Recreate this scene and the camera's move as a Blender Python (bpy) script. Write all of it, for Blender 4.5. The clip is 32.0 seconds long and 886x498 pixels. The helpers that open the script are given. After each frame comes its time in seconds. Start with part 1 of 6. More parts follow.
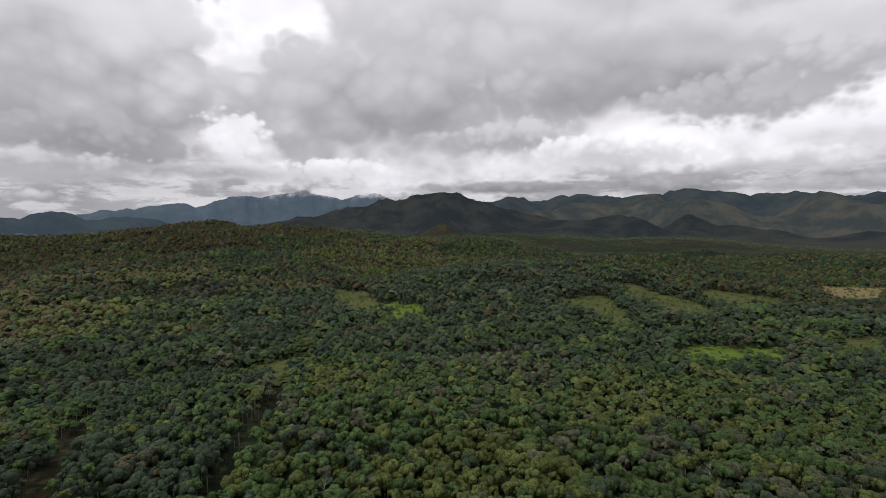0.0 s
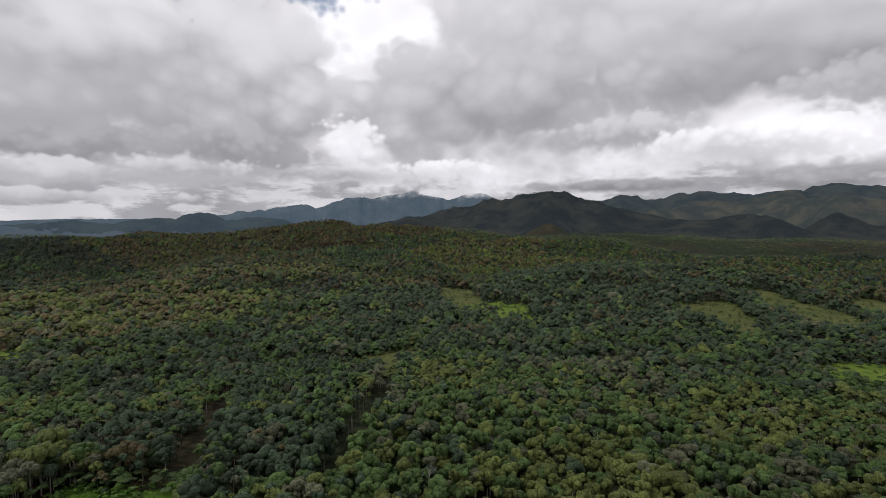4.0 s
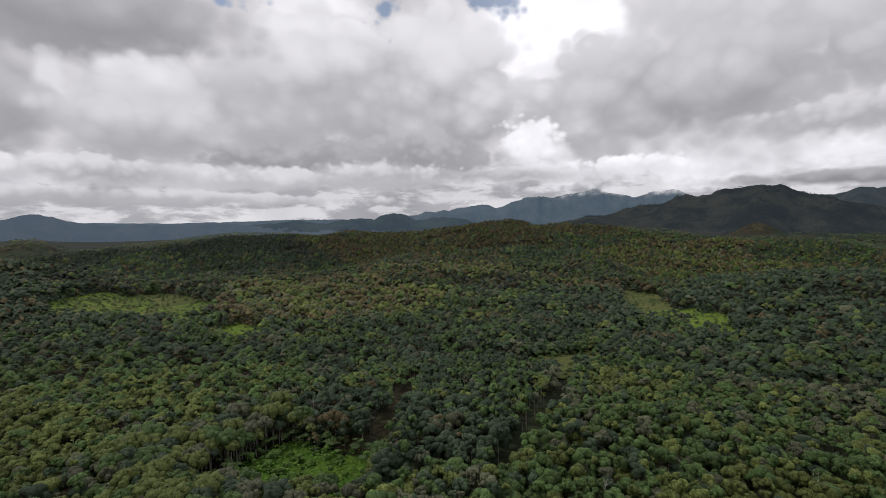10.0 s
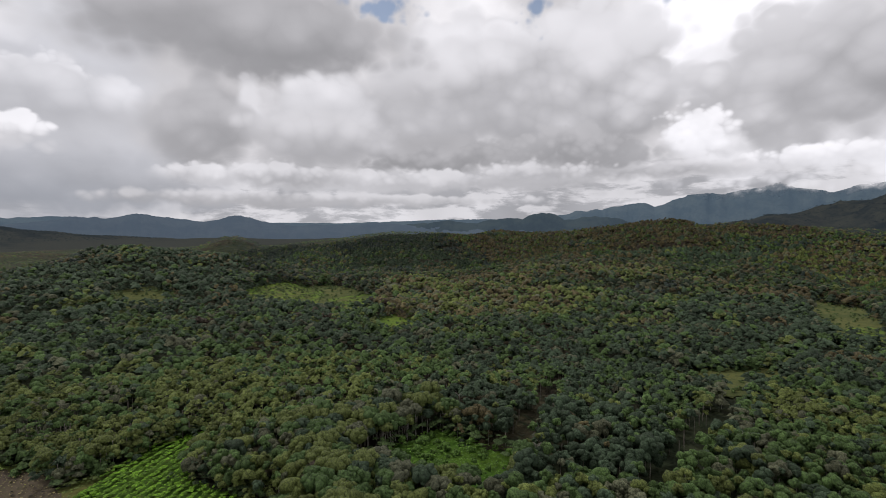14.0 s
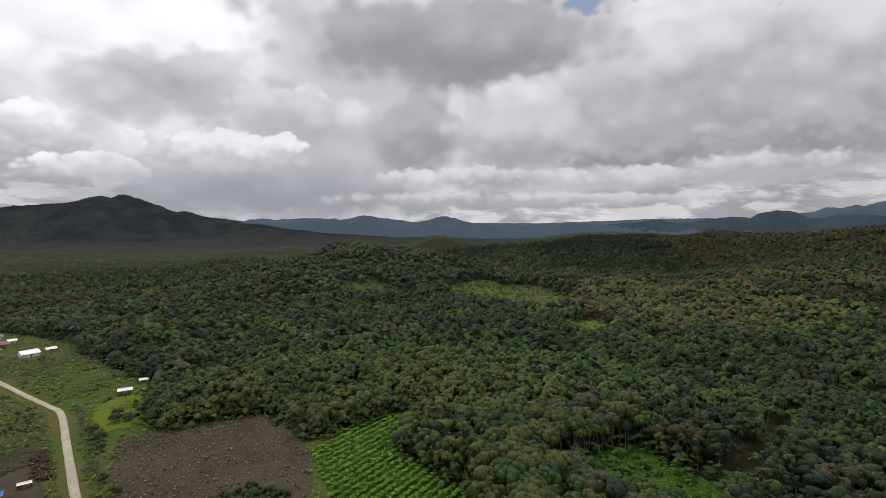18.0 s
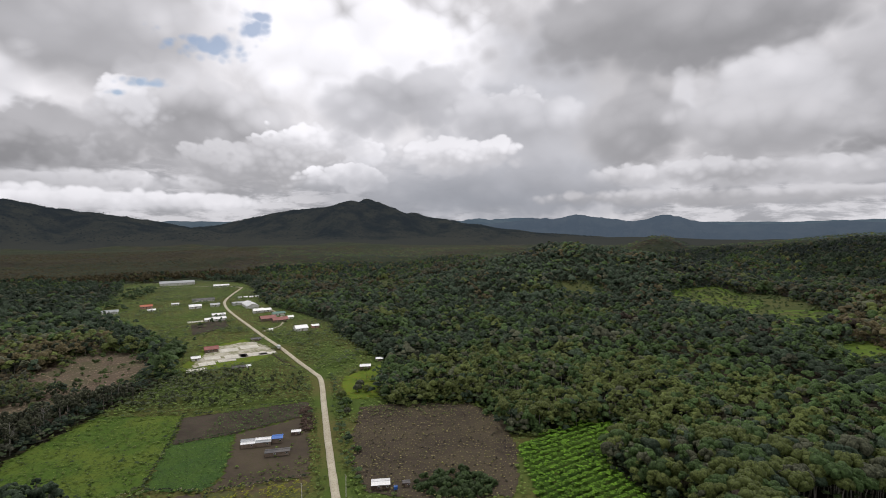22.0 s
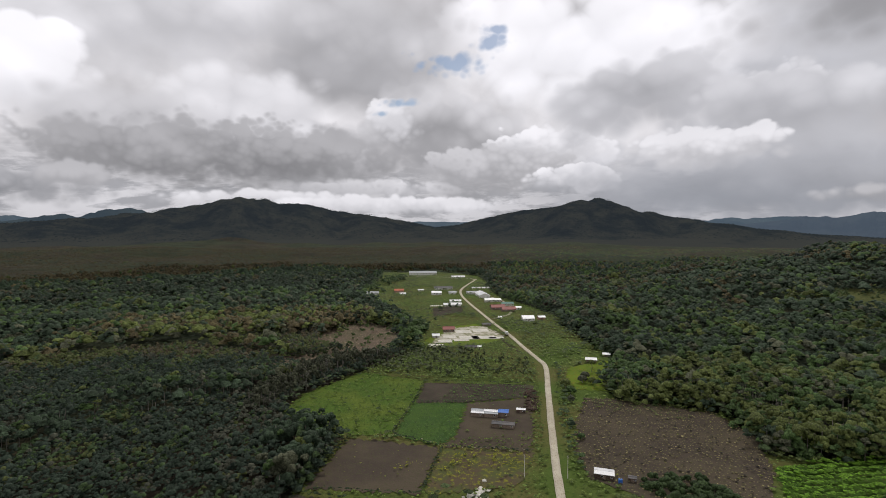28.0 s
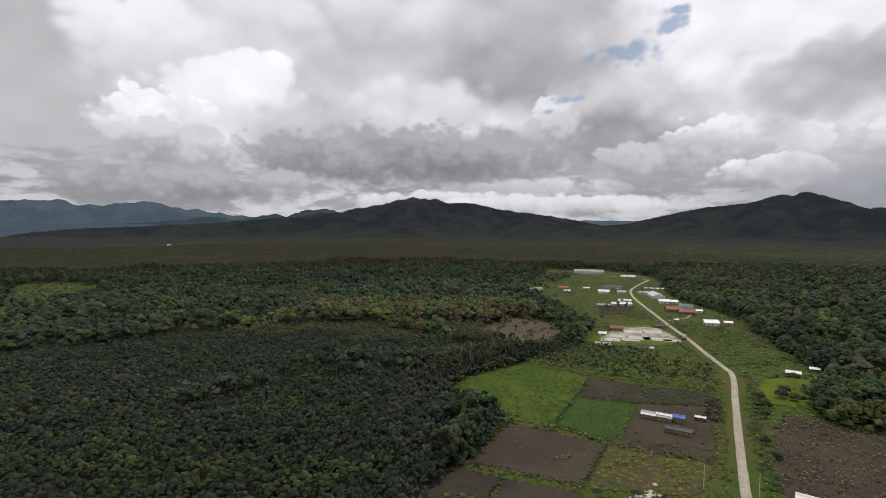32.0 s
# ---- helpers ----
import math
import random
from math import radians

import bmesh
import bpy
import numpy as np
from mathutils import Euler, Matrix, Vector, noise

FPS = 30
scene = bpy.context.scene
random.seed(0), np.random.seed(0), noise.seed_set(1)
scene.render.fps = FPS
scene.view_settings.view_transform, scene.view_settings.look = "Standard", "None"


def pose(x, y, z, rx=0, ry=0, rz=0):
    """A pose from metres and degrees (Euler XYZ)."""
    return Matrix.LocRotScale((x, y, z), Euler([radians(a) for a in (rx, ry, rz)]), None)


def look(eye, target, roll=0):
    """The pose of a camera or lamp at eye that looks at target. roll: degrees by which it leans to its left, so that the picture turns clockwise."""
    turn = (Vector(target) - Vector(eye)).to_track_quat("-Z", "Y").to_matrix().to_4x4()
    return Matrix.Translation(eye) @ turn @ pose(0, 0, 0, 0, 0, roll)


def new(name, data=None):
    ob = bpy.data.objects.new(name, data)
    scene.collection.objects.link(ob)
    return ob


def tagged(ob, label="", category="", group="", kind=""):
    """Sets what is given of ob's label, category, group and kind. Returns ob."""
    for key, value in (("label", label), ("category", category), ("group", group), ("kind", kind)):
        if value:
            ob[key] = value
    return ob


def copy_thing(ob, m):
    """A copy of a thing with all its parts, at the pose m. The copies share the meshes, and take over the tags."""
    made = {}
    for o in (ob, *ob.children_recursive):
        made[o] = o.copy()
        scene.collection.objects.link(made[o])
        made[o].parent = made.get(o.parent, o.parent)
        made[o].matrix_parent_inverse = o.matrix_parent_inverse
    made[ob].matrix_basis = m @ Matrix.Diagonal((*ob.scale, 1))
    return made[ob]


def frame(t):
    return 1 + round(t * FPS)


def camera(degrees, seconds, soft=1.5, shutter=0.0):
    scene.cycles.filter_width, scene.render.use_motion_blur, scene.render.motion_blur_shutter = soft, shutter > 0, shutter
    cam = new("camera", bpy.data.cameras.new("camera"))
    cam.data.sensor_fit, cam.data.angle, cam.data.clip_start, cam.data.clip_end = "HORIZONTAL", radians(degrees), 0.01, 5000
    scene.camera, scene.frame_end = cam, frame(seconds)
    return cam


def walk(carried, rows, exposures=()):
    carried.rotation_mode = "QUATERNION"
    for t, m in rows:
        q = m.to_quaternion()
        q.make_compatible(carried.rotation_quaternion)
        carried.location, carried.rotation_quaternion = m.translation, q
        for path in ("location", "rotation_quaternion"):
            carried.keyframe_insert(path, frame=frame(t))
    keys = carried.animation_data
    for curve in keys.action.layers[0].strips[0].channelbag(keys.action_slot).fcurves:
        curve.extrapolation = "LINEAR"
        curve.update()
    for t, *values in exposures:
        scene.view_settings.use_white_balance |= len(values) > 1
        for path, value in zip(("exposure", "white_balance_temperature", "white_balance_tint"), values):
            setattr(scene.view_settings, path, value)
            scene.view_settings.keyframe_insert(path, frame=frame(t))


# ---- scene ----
# ---- the camera: a drone that hovers about 100 m up and turns to its left ----
cam = camera(83.68, 32.0, soft=0.9)
PATH = [
    (0, pose(-0.00, 0.01, 100.02, 87.45, 0.17, 11.20)),
    (0.5, pose(-0.28, -0.15, 99.99, 87.46, 0.13, 12.49)),
    (1, pose(-0.46, -0.33, 99.91, 87.47, 0.08, 13.83)),
    (1.5, pose(-0.54, -0.52, 99.80, 87.47, 0.03, 15.05)),
    (2, pose(-0.51, -0.70, 99.68, 87.46, -0.00, 16.33)),
    (2.5, pose(-0.36, -0.86, 99.57, 87.46, -0.00, 17.90)),
    (3, pose(-0.17, -0.97, 99.49, 87.47, 0.01, 19.61)),
    (3.5, pose(0.04, -1.05, 99.44, 87.46, 0.04, 21.29)),
    (5.5, pose(0.88, -1.01, 99.38, 87.41, 0.05, 30.02)),
    (6, pose(0.98, -1.03, 99.31, 87.40, 0.02, 31.70)),
    (6.5, pose(1.03, -1.06, 99.24, 87.40, 0.01, 33.28)),
    (7, pose(1.07, -1.09, 99.20, 87.41, 0.02, 34.75)),
    (7.5, pose(1.13, -1.12, 99.22, 87.42, 0.04, 36.14)),
    (8, pose(1.20, -1.13, 99.27, 87.42, 0.06, 37.90)),
    (8.5, pose(1.27, -1.15, 99.35, 87.41, 0.08, 39.79)),
    (9, pose(1.34, -1.19, 99.42, 87.41, 0.10, 41.46)),
    (9.5, pose(1.39, -1.30, 99.47, 87.40, 0.10, 42.78)),
    (10, pose(1.43, -1.48, 99.48, 87.40, 0.09, 43.79)),
    (10.5, pose(1.50, -1.69, 99.45, 87.40, 0.08, 44.56)),
    (11, pose(1.62, -1.87, 99.41, 87.40, 0.07, 45.51)),
    (11.5, pose(1.81, -1.98, 99.39, 87.42, 0.07, 46.88)),
    (12, pose(2.04, -2.00, 99.38, 87.42, 0.08, 49.00)),
    (12.5, pose(2.29, -1.95, 99.40, 87.42, 0.08, 51.80)),
    (13, pose(2.51, -1.84, 99.43, 87.40, 0.04, 54.84)),
    (13.5, pose(2.70, -1.71, 99.44, 87.39, -0.01, 57.92)),
    (14, pose(2.86, -1.58, 99.42, 87.37, -0.04, 60.81)),
    (14.5, pose(3.01, -1.44, 99.38, 87.36, -0.03, 63.66)),
    (16.5, pose(3.59, -0.89, 99.19, 87.37, -0.08, 73.97)),
    (17, pose(3.60, -0.82, 99.16, 87.37, -0.07, 76.93)),
    (17.5, pose(3.55, -0.76, 99.11, 87.36, -0.05, 80.07)),
    (18, pose(3.42, -0.67, 99.05, 87.36, -0.03, 83.48)),
    (18.5, pose(3.29, -0.54, 98.97, 87.37, 0.01, 86.80)),
    (19, pose(3.17, -0.42, 98.92, 87.38, 0.05, 89.88)),
    (19.5, pose(3.11, -0.34, 98.92, 87.38, 0.06, 92.87)),
    (20, pose(3.10, -0.30, 98.99, 87.36, 0.06, 95.84)),
    (20.5, pose(3.13, -0.30, 99.13, 87.32, 0.06, 98.75)),
    (21, pose(3.22, -0.32, 99.34, 87.29, 0.05, 101.68)),
    (21.5, pose(3.38, -0.32, 99.55, 87.28, 0.05, 104.58)),
    (22, pose(3.63, -0.27, 99.70, 87.29, 0.05, 107.57)),
    (22.5, pose(3.96, -0.17, 99.75, 87.28, 0.07, 109.22)),
    (23, pose(4.36, -0.04, 99.65, 87.25, 0.09, 109.80)),
    (23.5, pose(4.75, 0.08, 99.38, 87.25, 0.12, 110.20)),
    (24, pose(5.10, 0.18, 98.95, 87.27, 0.14, 110.69)),
    (24.5, pose(5.36, 0.26, 98.36, 87.30, 0.15, 111.12)),
    (25, pose(5.52, 0.34, 97.64, 87.32, 0.16, 113.63)),
    (25.5, pose(5.59, 0.45, 96.83, 87.33, 0.18, 118.00)),
    (26, pose(5.60, 0.60, 95.98, 87.34, 0.21, 122.28)),
    (26.5, pose(5.56, 0.74, 95.11, 87.35, 0.24, 125.45)),
    (28.5, pose(5.08, 1.27, 91.27, 87.41, -0.08, 136.08)),
    (29, pose(5.08, 1.34, 90.49, 87.41, -0.10, 138.48)),
    (29.5, pose(5.13, 1.37, 89.77, 87.40, -0.12, 140.77)),
    (30, pose(5.23, 1.37, 89.10, 87.38, -0.14, 143.15)),
    (30.5, pose(5.34, 1.35, 88.44, 87.36, -0.14, 145.37)),
    (31, pose(5.46, 1.32, 87.77, 87.34, -0.14, 147.69)),
    (31.5, pose(5.58, 1.31, 87.11, 87.32, -0.14, 150.01)),
    (32, pose(5.66, 1.32, 86.48, 87.31, -0.17, 152.40)),
]

walk(cam, PATH, exposures=[(0.0, 0.0), (9.0, 0.05), (13.0, 0.1), (17.0, -0.04), (20.0, 0.0), (26.0, -0.05), (32.0, -0.15)])


def polar(az, d):
    """Plan place at a bearing (degrees, counter-clockwise from +y) and distance."""
    return -d * math.sin(radians(az)), d * math.cos(radians(az))


# ---- world: blue sky behind a broken cloud deck, and one soft sun behind it ----
SUN_AZ, SUN_EL = 112.0, 56.0
world = bpy.data.worlds.new("sky")
scene.world = world
world.use_nodes = True
world.cycles.sampling_method, world.cycles.sample_map_resolution = "MANUAL", 256
wt = world.node_tree
wt.nodes.clear()


def wnode(kind, **props):
    n = wt.nodes.new(kind)
    for key, value in props.items():
        if key == "operation":
            n.operation = value
        elif key == "sky_type":
            n.sky_type = value
    return n


def wlink(a, b):
    wt.links.new(a, b)


def wmath(op, a, b=None, c=None):
    n = wnode("ShaderNodeMath", operation=op)
    for i, v in enumerate((a, b, c)):
        if v is None:
            continue
        if isinstance(v, (int, float)):
            n.inputs[i].default_value = v
        else:
            wlink(v, n.inputs[i])
    return n.outputs[0]


def wramp(value, a, b, lo=0.0, hi=1.0, smooth=True):
    n = wnode("ShaderNodeMapRange")
    n.interpolation_type = "SMOOTHSTEP" if smooth else "LINEAR"
    n.clamp = not smooth
    wlink(value, n.inputs["Value"])
    n.inputs["From Min"].default_value, n.inputs["From Max"].default_value = a, b
    n.inputs["To Min"].default_value, n.inputs["To Max"].default_value = lo, hi
    return n.outputs["Result"]


def wnoise(vec, scale, detail=6.0, rough=0.55, distort=0.0):
    n = wnode("ShaderNodeTexNoise")
    wlink(vec, n.inputs["Vector"])
    n.inputs["Scale"].default_value, n.inputs["Detail"].default_value = scale, detail
    n.inputs["Roughness"].default_value, n.inputs["Distortion"].default_value = rough, distort
    return n


def wmix(fac, a, b):
    n = wnode("ShaderNodeMix")
    n.data_type = "RGBA"
    if isinstance(fac, float):
        n.inputs[0].default_value = fac
    else:
        wlink(fac, n.inputs[0])
    for i, v in ((6, a), (7, b)):
        if isinstance(v, tuple):
            n.inputs[i].default_value = (*v, 1)
        else:
            wlink(v, n.inputs[i])
    return n.outputs[2]


def tone(v, blue=0.0):
    """Linear cloud colour from a display grey between 0 and 1."""
    g = 1.07 * v ** 2.1
    return g * (1.0 - 0.05 * blue), g * (0.978 + 0.02 * blue), g * (1.02 + 0.12 * blue)


coords = wnode("ShaderNodeTexCoord").outputs["Generated"]
# turn the bearings so that the seam lies behind the view
spin = wnode("ShaderNodeVectorRotate")
spin.rotation_type = "Z_AXIS"
wlink(coords, spin.inputs["Vector"])
spin.inputs["Angle"].default_value = radians(-82.0)
split = wnode("ShaderNodeSeparateXYZ")
wlink(spin.outputs[0], split.inputs[0])
sx, sy, sz = split.outputs
azim = wmath("MULTIPLY", wmath("ARCTAN2", wmath("MULTIPLY", sx, -1.0), sy), 57.2958)
elev = wmath("MULTIPLY", wmath("ARCSINE", sz), 57.2958)
# rounded billows, squeezed towards the horizon as a deck seen from below is
squeeze = wnode("ShaderNodeVectorMath", operation="MULTIPLY")
wlink(coords, squeeze.inputs[0])
squeeze.inputs[1].default_value = (1.0, 1.0, 1.25)
warp = wnoise(squeeze.outputs[0], 3.2, 5.0, 0.55)
push = wnode("ShaderNodeVectorMath", operation="MULTIPLY_ADD")
wlink(warp.outputs["Color"], push.inputs[0])
push.inputs[1].default_value = (0.06, 0.06, 0.06)
wlink(squeeze.outputs[0], push.inputs[2])


def heaps(vec, sizes):
    """Rounded cauliflower heaps: low in the middle of each lobe, high in the creases."""
    total = 0.0
    for size, share in sizes:
        n = wnode("ShaderNodeTexVoronoi")
        wlink(vec, n.inputs["Vector"])
        n.inputs["Scale"].default_value = size
        total = wmath("ADD", total, wmath("MULTIPLY", n.outputs["Distance"], share))
    return total


BROAD, SMALL = ((5.0, 0.46), (12.0, 0.32), (28.0, 0.22)), ((14.0, 0.44), (30.0, 0.34), (64.0, 0.22))
fluff = wnoise(push.outputs[0], 5.2, 7.0, 0.5)
lobes, buds = heaps(push.outputs[0], BROAD), heaps(push.outputs[0], SMALL)
soft_noise = wnoise(squeeze.outputs[0], 2.8, 2.5, 0.45)
wisps = wmath("MULTIPLY", wmath("SUBTRACT", fluff.outputs[0], 0.5), 0.9)
ragged = wmath("ADD", wmath("MULTIPLY", wmath("SUBTRACT", lobes, 0.5), 1.5), wisps)
ragged_small = wmath("ADD", wmath("MULTIPLY", wmath("SUBTRACT", buds, 0.5), 1.7), wisps)
thick = wmath("ADD", wmath("MULTIPLY", soft_noise.outputs[0], 0.6), wmath("MULTIPLY", fluff.outputs[0], 0.4))
cloud = wmix(wramp(thick, 0.42, 0.60), tone(0.93), tone(0.74))
# long flat layers low over the horizon
layers = wnode("ShaderNodeVectorMath", operation="MULTIPLY")
wlink(push.outputs[0], layers.inputs[0])
layers.inputs[1].default_value = (1.0, 1.0, 3.4)
band = wramp(wnoise(layers.outputs[0], 9.0, 8.0, 0.62).outputs[0], 0.43, 0.57)
low = wramp(elev, 4.0, 9.0, 0.9, 0.0)
cloud = wmix(low, cloud, wmix(band, tone(0.58, 0.4), tone(0.79, 0.1)))

flat = wnode("ShaderNodeCombineXYZ")
wlink(azim, flat.inputs[0])
wlink(elev, flat.inputs[1])


def build_group(name, sockets, result, kind):
    """An empty node group with its sockets; returns the tree, its input node and its output socket."""
    g = bpy.data.node_groups.new(name, "ShaderNodeTree")
    for label, sort in sockets:
        g.interface.new_socket(label, in_out="INPUT", socket_type=sort)
    g.interface.new_socket(result, in_out="OUTPUT", socket_type=kind)
    return g, g.nodes.new("NodeGroupInput").outputs, g.nodes.new("NodeGroupOutput").inputs[0]


V3, F1, C4 = "NodeSocketVector", "NodeSocketFloat", "NodeSocketColor"
main_tree = wt


def patch(ins):
    """Ragged distance from the middle of a patch, 1 at its rim, and the place from its foot (-1) to its head (1)."""
    later = wnode("ShaderNodeVectorMath", operation="MULTIPLY_ADD")
    wlink(ins["Under"], later.inputs[0])
    later.inputs[1].default_value = (0.0, 0.0, 1e-6)
    wlink(ins["Flat"], later.inputs[2])
    off = wnode("ShaderNodeVectorMath", operation="SUBTRACT")
    wlink(later.outputs[0], off.inputs[0])
    wlink(ins["Middle"], off.inputs[1])
    size = wnode("ShaderNodeVectorMath", operation="MULTIPLY")
    wlink(off.outputs[0], size.inputs[0])
    wlink(ins["Size"], size.inputs[1])
    far = wnode("ShaderNodeVectorMath", operation="LENGTH")
    wlink(size.outputs[0], far.inputs[0])
    axes = wnode("ShaderNodeSeparateXYZ")
    wlink(size.outputs[0], axes.inputs[0])
    return wmath("ADD", far.outputs["Value"], ins["Rim"]), axes.outputs[1]


COMMON = [("Under", C4), ("Flat", V3), ("Rim", F1), ("Middle", V3), ("Size", V3)]
PUFF, ins, result = build_group("cloud_puff", COMMON + [("Foot", C4), ("Head", C4), ("Edge", F1), ("Amount", F1)], "Cloud", C4)
wt = PUFF
far, up = patch(ins)
body = wmix(wramp(wmath("SUBTRACT", up, wmath("MULTIPLY", ins["Rim"], 1.4)), -0.75, 0.85), ins["Foot"], ins["Head"])
width = wmath("ADD", wmath("MULTIPLY", wramp(up, -0.8, 0.5), wmath("SUBTRACT", ins["Edge"], 0.5)), 0.5)
mask = wmath("DIVIDE", wmath("SUBTRACT", wmath("ADD", 1.0, width), far), wmath("MULTIPLY", width, 2.0))
wlink(wmix(wmath("MULTIPLY", wramp(mask, 0.0, 1.0), ins["Amount"]), ins["Under"], body), result)
HOLE, ins, result = build_group("cloud_gap", COMMON + [("Gaps", F1)], "Gap", F1)
wt = HOLE
far, up = patch(ins)
wlink(wmath("MAXIMUM", ins["Gaps"], wramp(wmath("ADD", far, wmath("MULTIPLY", ins["Rim"], 1.6)), 1.6, 0.2, 0.0, 0.8)), result)
wt = main_tree


def place_patch(group, az, el, wide, high):
    n = wnode("ShaderNodeGroup")
    n.node_tree = group
    wlink(cloud, n.inputs["Under"])
    wlink(flat.outputs[0], n.inputs["Flat"])
    wlink(ragged if high > 3.2 else ragged_small, n.inputs["Rim"])
    n.inputs["Middle"].default_value = (az - 82.0, el, 0)
    n.inputs["Size"].default_value = (1.0 / wide, 1.0 / high, 0)
    return n


def puff(az, el, wide, high, grey, top=1.0, crisp=0.5, amount=0.92, blue=0.15):
    """One cloud of the deck: its bearing, height, half sizes in degrees, the greys of its thick foot and of its head, and how crisp the head's rim is."""
    global cloud
    n = place_patch(PUFF, az, el, wide, high)
    n.inputs["Foot"].default_value, n.inputs["Head"].default_value = (*tone(grey, blue), 1), (*tone(top, blue * 0.6), 1)
    n.inputs["Edge"].default_value, n.inputs["Amount"].default_value = 0.5 - 0.44 * crisp, amount
    cloud = n.outputs[0]


puff(-1.2, 20.5, 34.8, 7.0, 0.7, 0.8, crisp=0.3)
puff(-24.3, 16.9, 8.5, 3.8, 0.7, 0.82)
puff(31.2, 20.8, 7.3, 5.2, 0.97, 1.0, crisp=0.6)
puff(34.6, 16.2, 2.7, 2.2, 0.95, 1.0, crisp=0.6)
puff(46.3, 13.6, 10.9, 7.4, 0.6, 0.76, crisp=0.8)
puff(-21.4, 10.1, 15.2, 3.7, 0.96, 1.0)
puff(-28.5, 10.9, 3.4, 2.1, 0.96, 1.0, crisp=0.6)
puff(16.6, 7.8, 25.3, 3.1, 0.9, 0.96)
puff(-5.5, 15.2, 19.0, 3.7, 0.56, 0.72, crisp=0.6)
puff(-20.4, 12.5, 8.0, 2.3, 0.6, 0.74, crisp=0.6)
puff(-26.8, 15.4, 4.8, 2.8, 0.66, 0.8, crisp=0.4)
puff(30.1, 14.5, 7.5, 4.2, 0.8, 0.9, crisp=0.7)
puff(17.3, 13.7, 15.6, 6.3, 0.58, 0.76, crisp=0.8)
puff(3.7, 10.0, 7.0, 1.7, 0.62, 0.78, crisp=0.6)
puff(-7.9, 8.3, 8.7, 2.0, 0.78, 0.95, crisp=0.7)
puff(-25.4, 6.3, 5.9, 1.4, 0.74, 0.92, crisp=0.7)
puff(23.0, 6.5, 5.6, 1.1, 0.85, 0.95, crisp=0.7)
puff(3.7, 4.5, 8.3, 0.6, 0.48, 0.6, crisp=0.3)
puff(-13.0, 4.7, 5.9, 1.2, 0.5, 0.62, crisp=0.3, amount=0.8)
puff(-25.9, 4.0, 6.6, 0.7, 0.6, 0.72, crisp=0.3, amount=0.7)
puff(38.5, 5.9, 9.2, 0.9, 0.62, 0.8, crisp=0.4, amount=0.8)
puff(50.7, 15.6, 16.0, 8.7, 0.58, 0.84, crisp=0.8)
puff(68.6, 12.0, 11.2, 6.0, 0.64, 0.8)
puff(78.1, 17.7, 7.0, 2.8, 0.56, 0.66, crisp=0.4)
puff(81.2, 12.3, 2.3, 2.8, 0.78, 0.84, crisp=0.6, amount=0.6)
puff(63.9, 8.7, 6.1, 2.6, 0.56, 0.7)
puff(55.6, 18.7, 8.4, 3.3, 0.8, 0.92, crisp=0.7)
puff(79.3, 5.2, 4.9, 1.2, 0.75, 0.85, crisp=0.6)
puff(68.7, 4.8, 9.7, 0.9, 0.69, 0.82, crisp=0.6)
puff(53.3, 5.0, 12.3, 0.9, 0.65, 0.79, crisp=0.6)
puff(79.8, 2.6, 8.1, 0.6, 0.61, 0.75)
puff(41.7, 7.8, 7.7, 1.6, 0.6, 0.76, crisp=0.6)
puff(34.0, 9.6, 3.2, 2.5, 0.9, 0.97, crisp=0.7)
puff(112.3, 17.3, 9.9, 3.8, 0.95, 1.0, crisp=0.6)
puff(99.2, 16.3, 9.9, 5.9, 0.76, 0.86, crisp=0.4, amount=0.9, blue=0.4)
puff(103.7, 5.8, 11.9, 6.3, 0.66, 0.76, crisp=0.3, amount=0.9, blue=0.6)
puff(52.9, 14.4, 15.4, 7.6, 0.64, 0.82, crisp=0.6)
puff(79.8, 20.9, 12.0, 4.7, 0.56, 0.66)
puff(85.5, 11.4, 4.4, 4.0, 0.56, 0.68, crisp=0.6)
puff(82.0, 12.7, 1.4, 3.6, 0.84, 0.9, amount=0.55)
puff(73.3, 12.7, 7.1, 4.2, 0.7, 0.86, crisp=0.7)
puff(60.2, 8.1, 8.9, 2.4, 0.54, 0.66, crisp=0.6)
puff(44.8, 9.0, 6.5, 2.4, 0.56, 0.68, crisp=0.6)
puff(99.8, 11.8, 4.9, 3.1, 0.74, 0.88, crisp=0.8, amount=0.9, blue=0.3)
puff(105.7, 7.7, 7.0, 1.8, 0.84, 0.97, crisp=0.8)
puff(117.0, 8.2, 2.8, 1.8, 0.9, 0.98, crisp=0.8)
puff(116.7, 5.0, 3.1, 1.2, 0.95, 1.0, crisp=0.8)
puff(113.7, 13.5, 2.1, 0.9, 0.94, 1.0, crisp=0.7)
puff(78.5, 5.1, 12.2, 1.5, 0.75, 0.86, crisp=0.7)
puff(63.1, 5.2, 9.7, 1.1, 0.67, 0.82, crisp=0.7)
puff(50.6, 5.8, 7.3, 1.3, 0.65, 0.81, crisp=0.7)
puff(69.4, 3.0, 16.2, 0.6, 0.67, 0.79, crisp=0.6)
puff(97.7, 3.1, 11.3, 1.8, 0.58, 0.62, crisp=0.2, amount=0.8, blue=0.8)
puff(145.2, 16.9, 11.8, 4.3, 0.62, 0.74)
puff(116.7, 19.0, 16.1, 6.2, 0.96, 1.0, crisp=0.6)
puff(84.2, 19.5, 16.8, 4.3, 0.56, 0.66, crisp=0.4)
puff(73.9, 13.6, 6.6, 3.4, 0.76, 0.86)
puff(148.8, 8.1, 7.7, 3.7, 0.56, 0.72, crisp=0.6)
puff(134.1, 10.2, 9.8, 5.4, 0.58, 0.84, crisp=0.85)
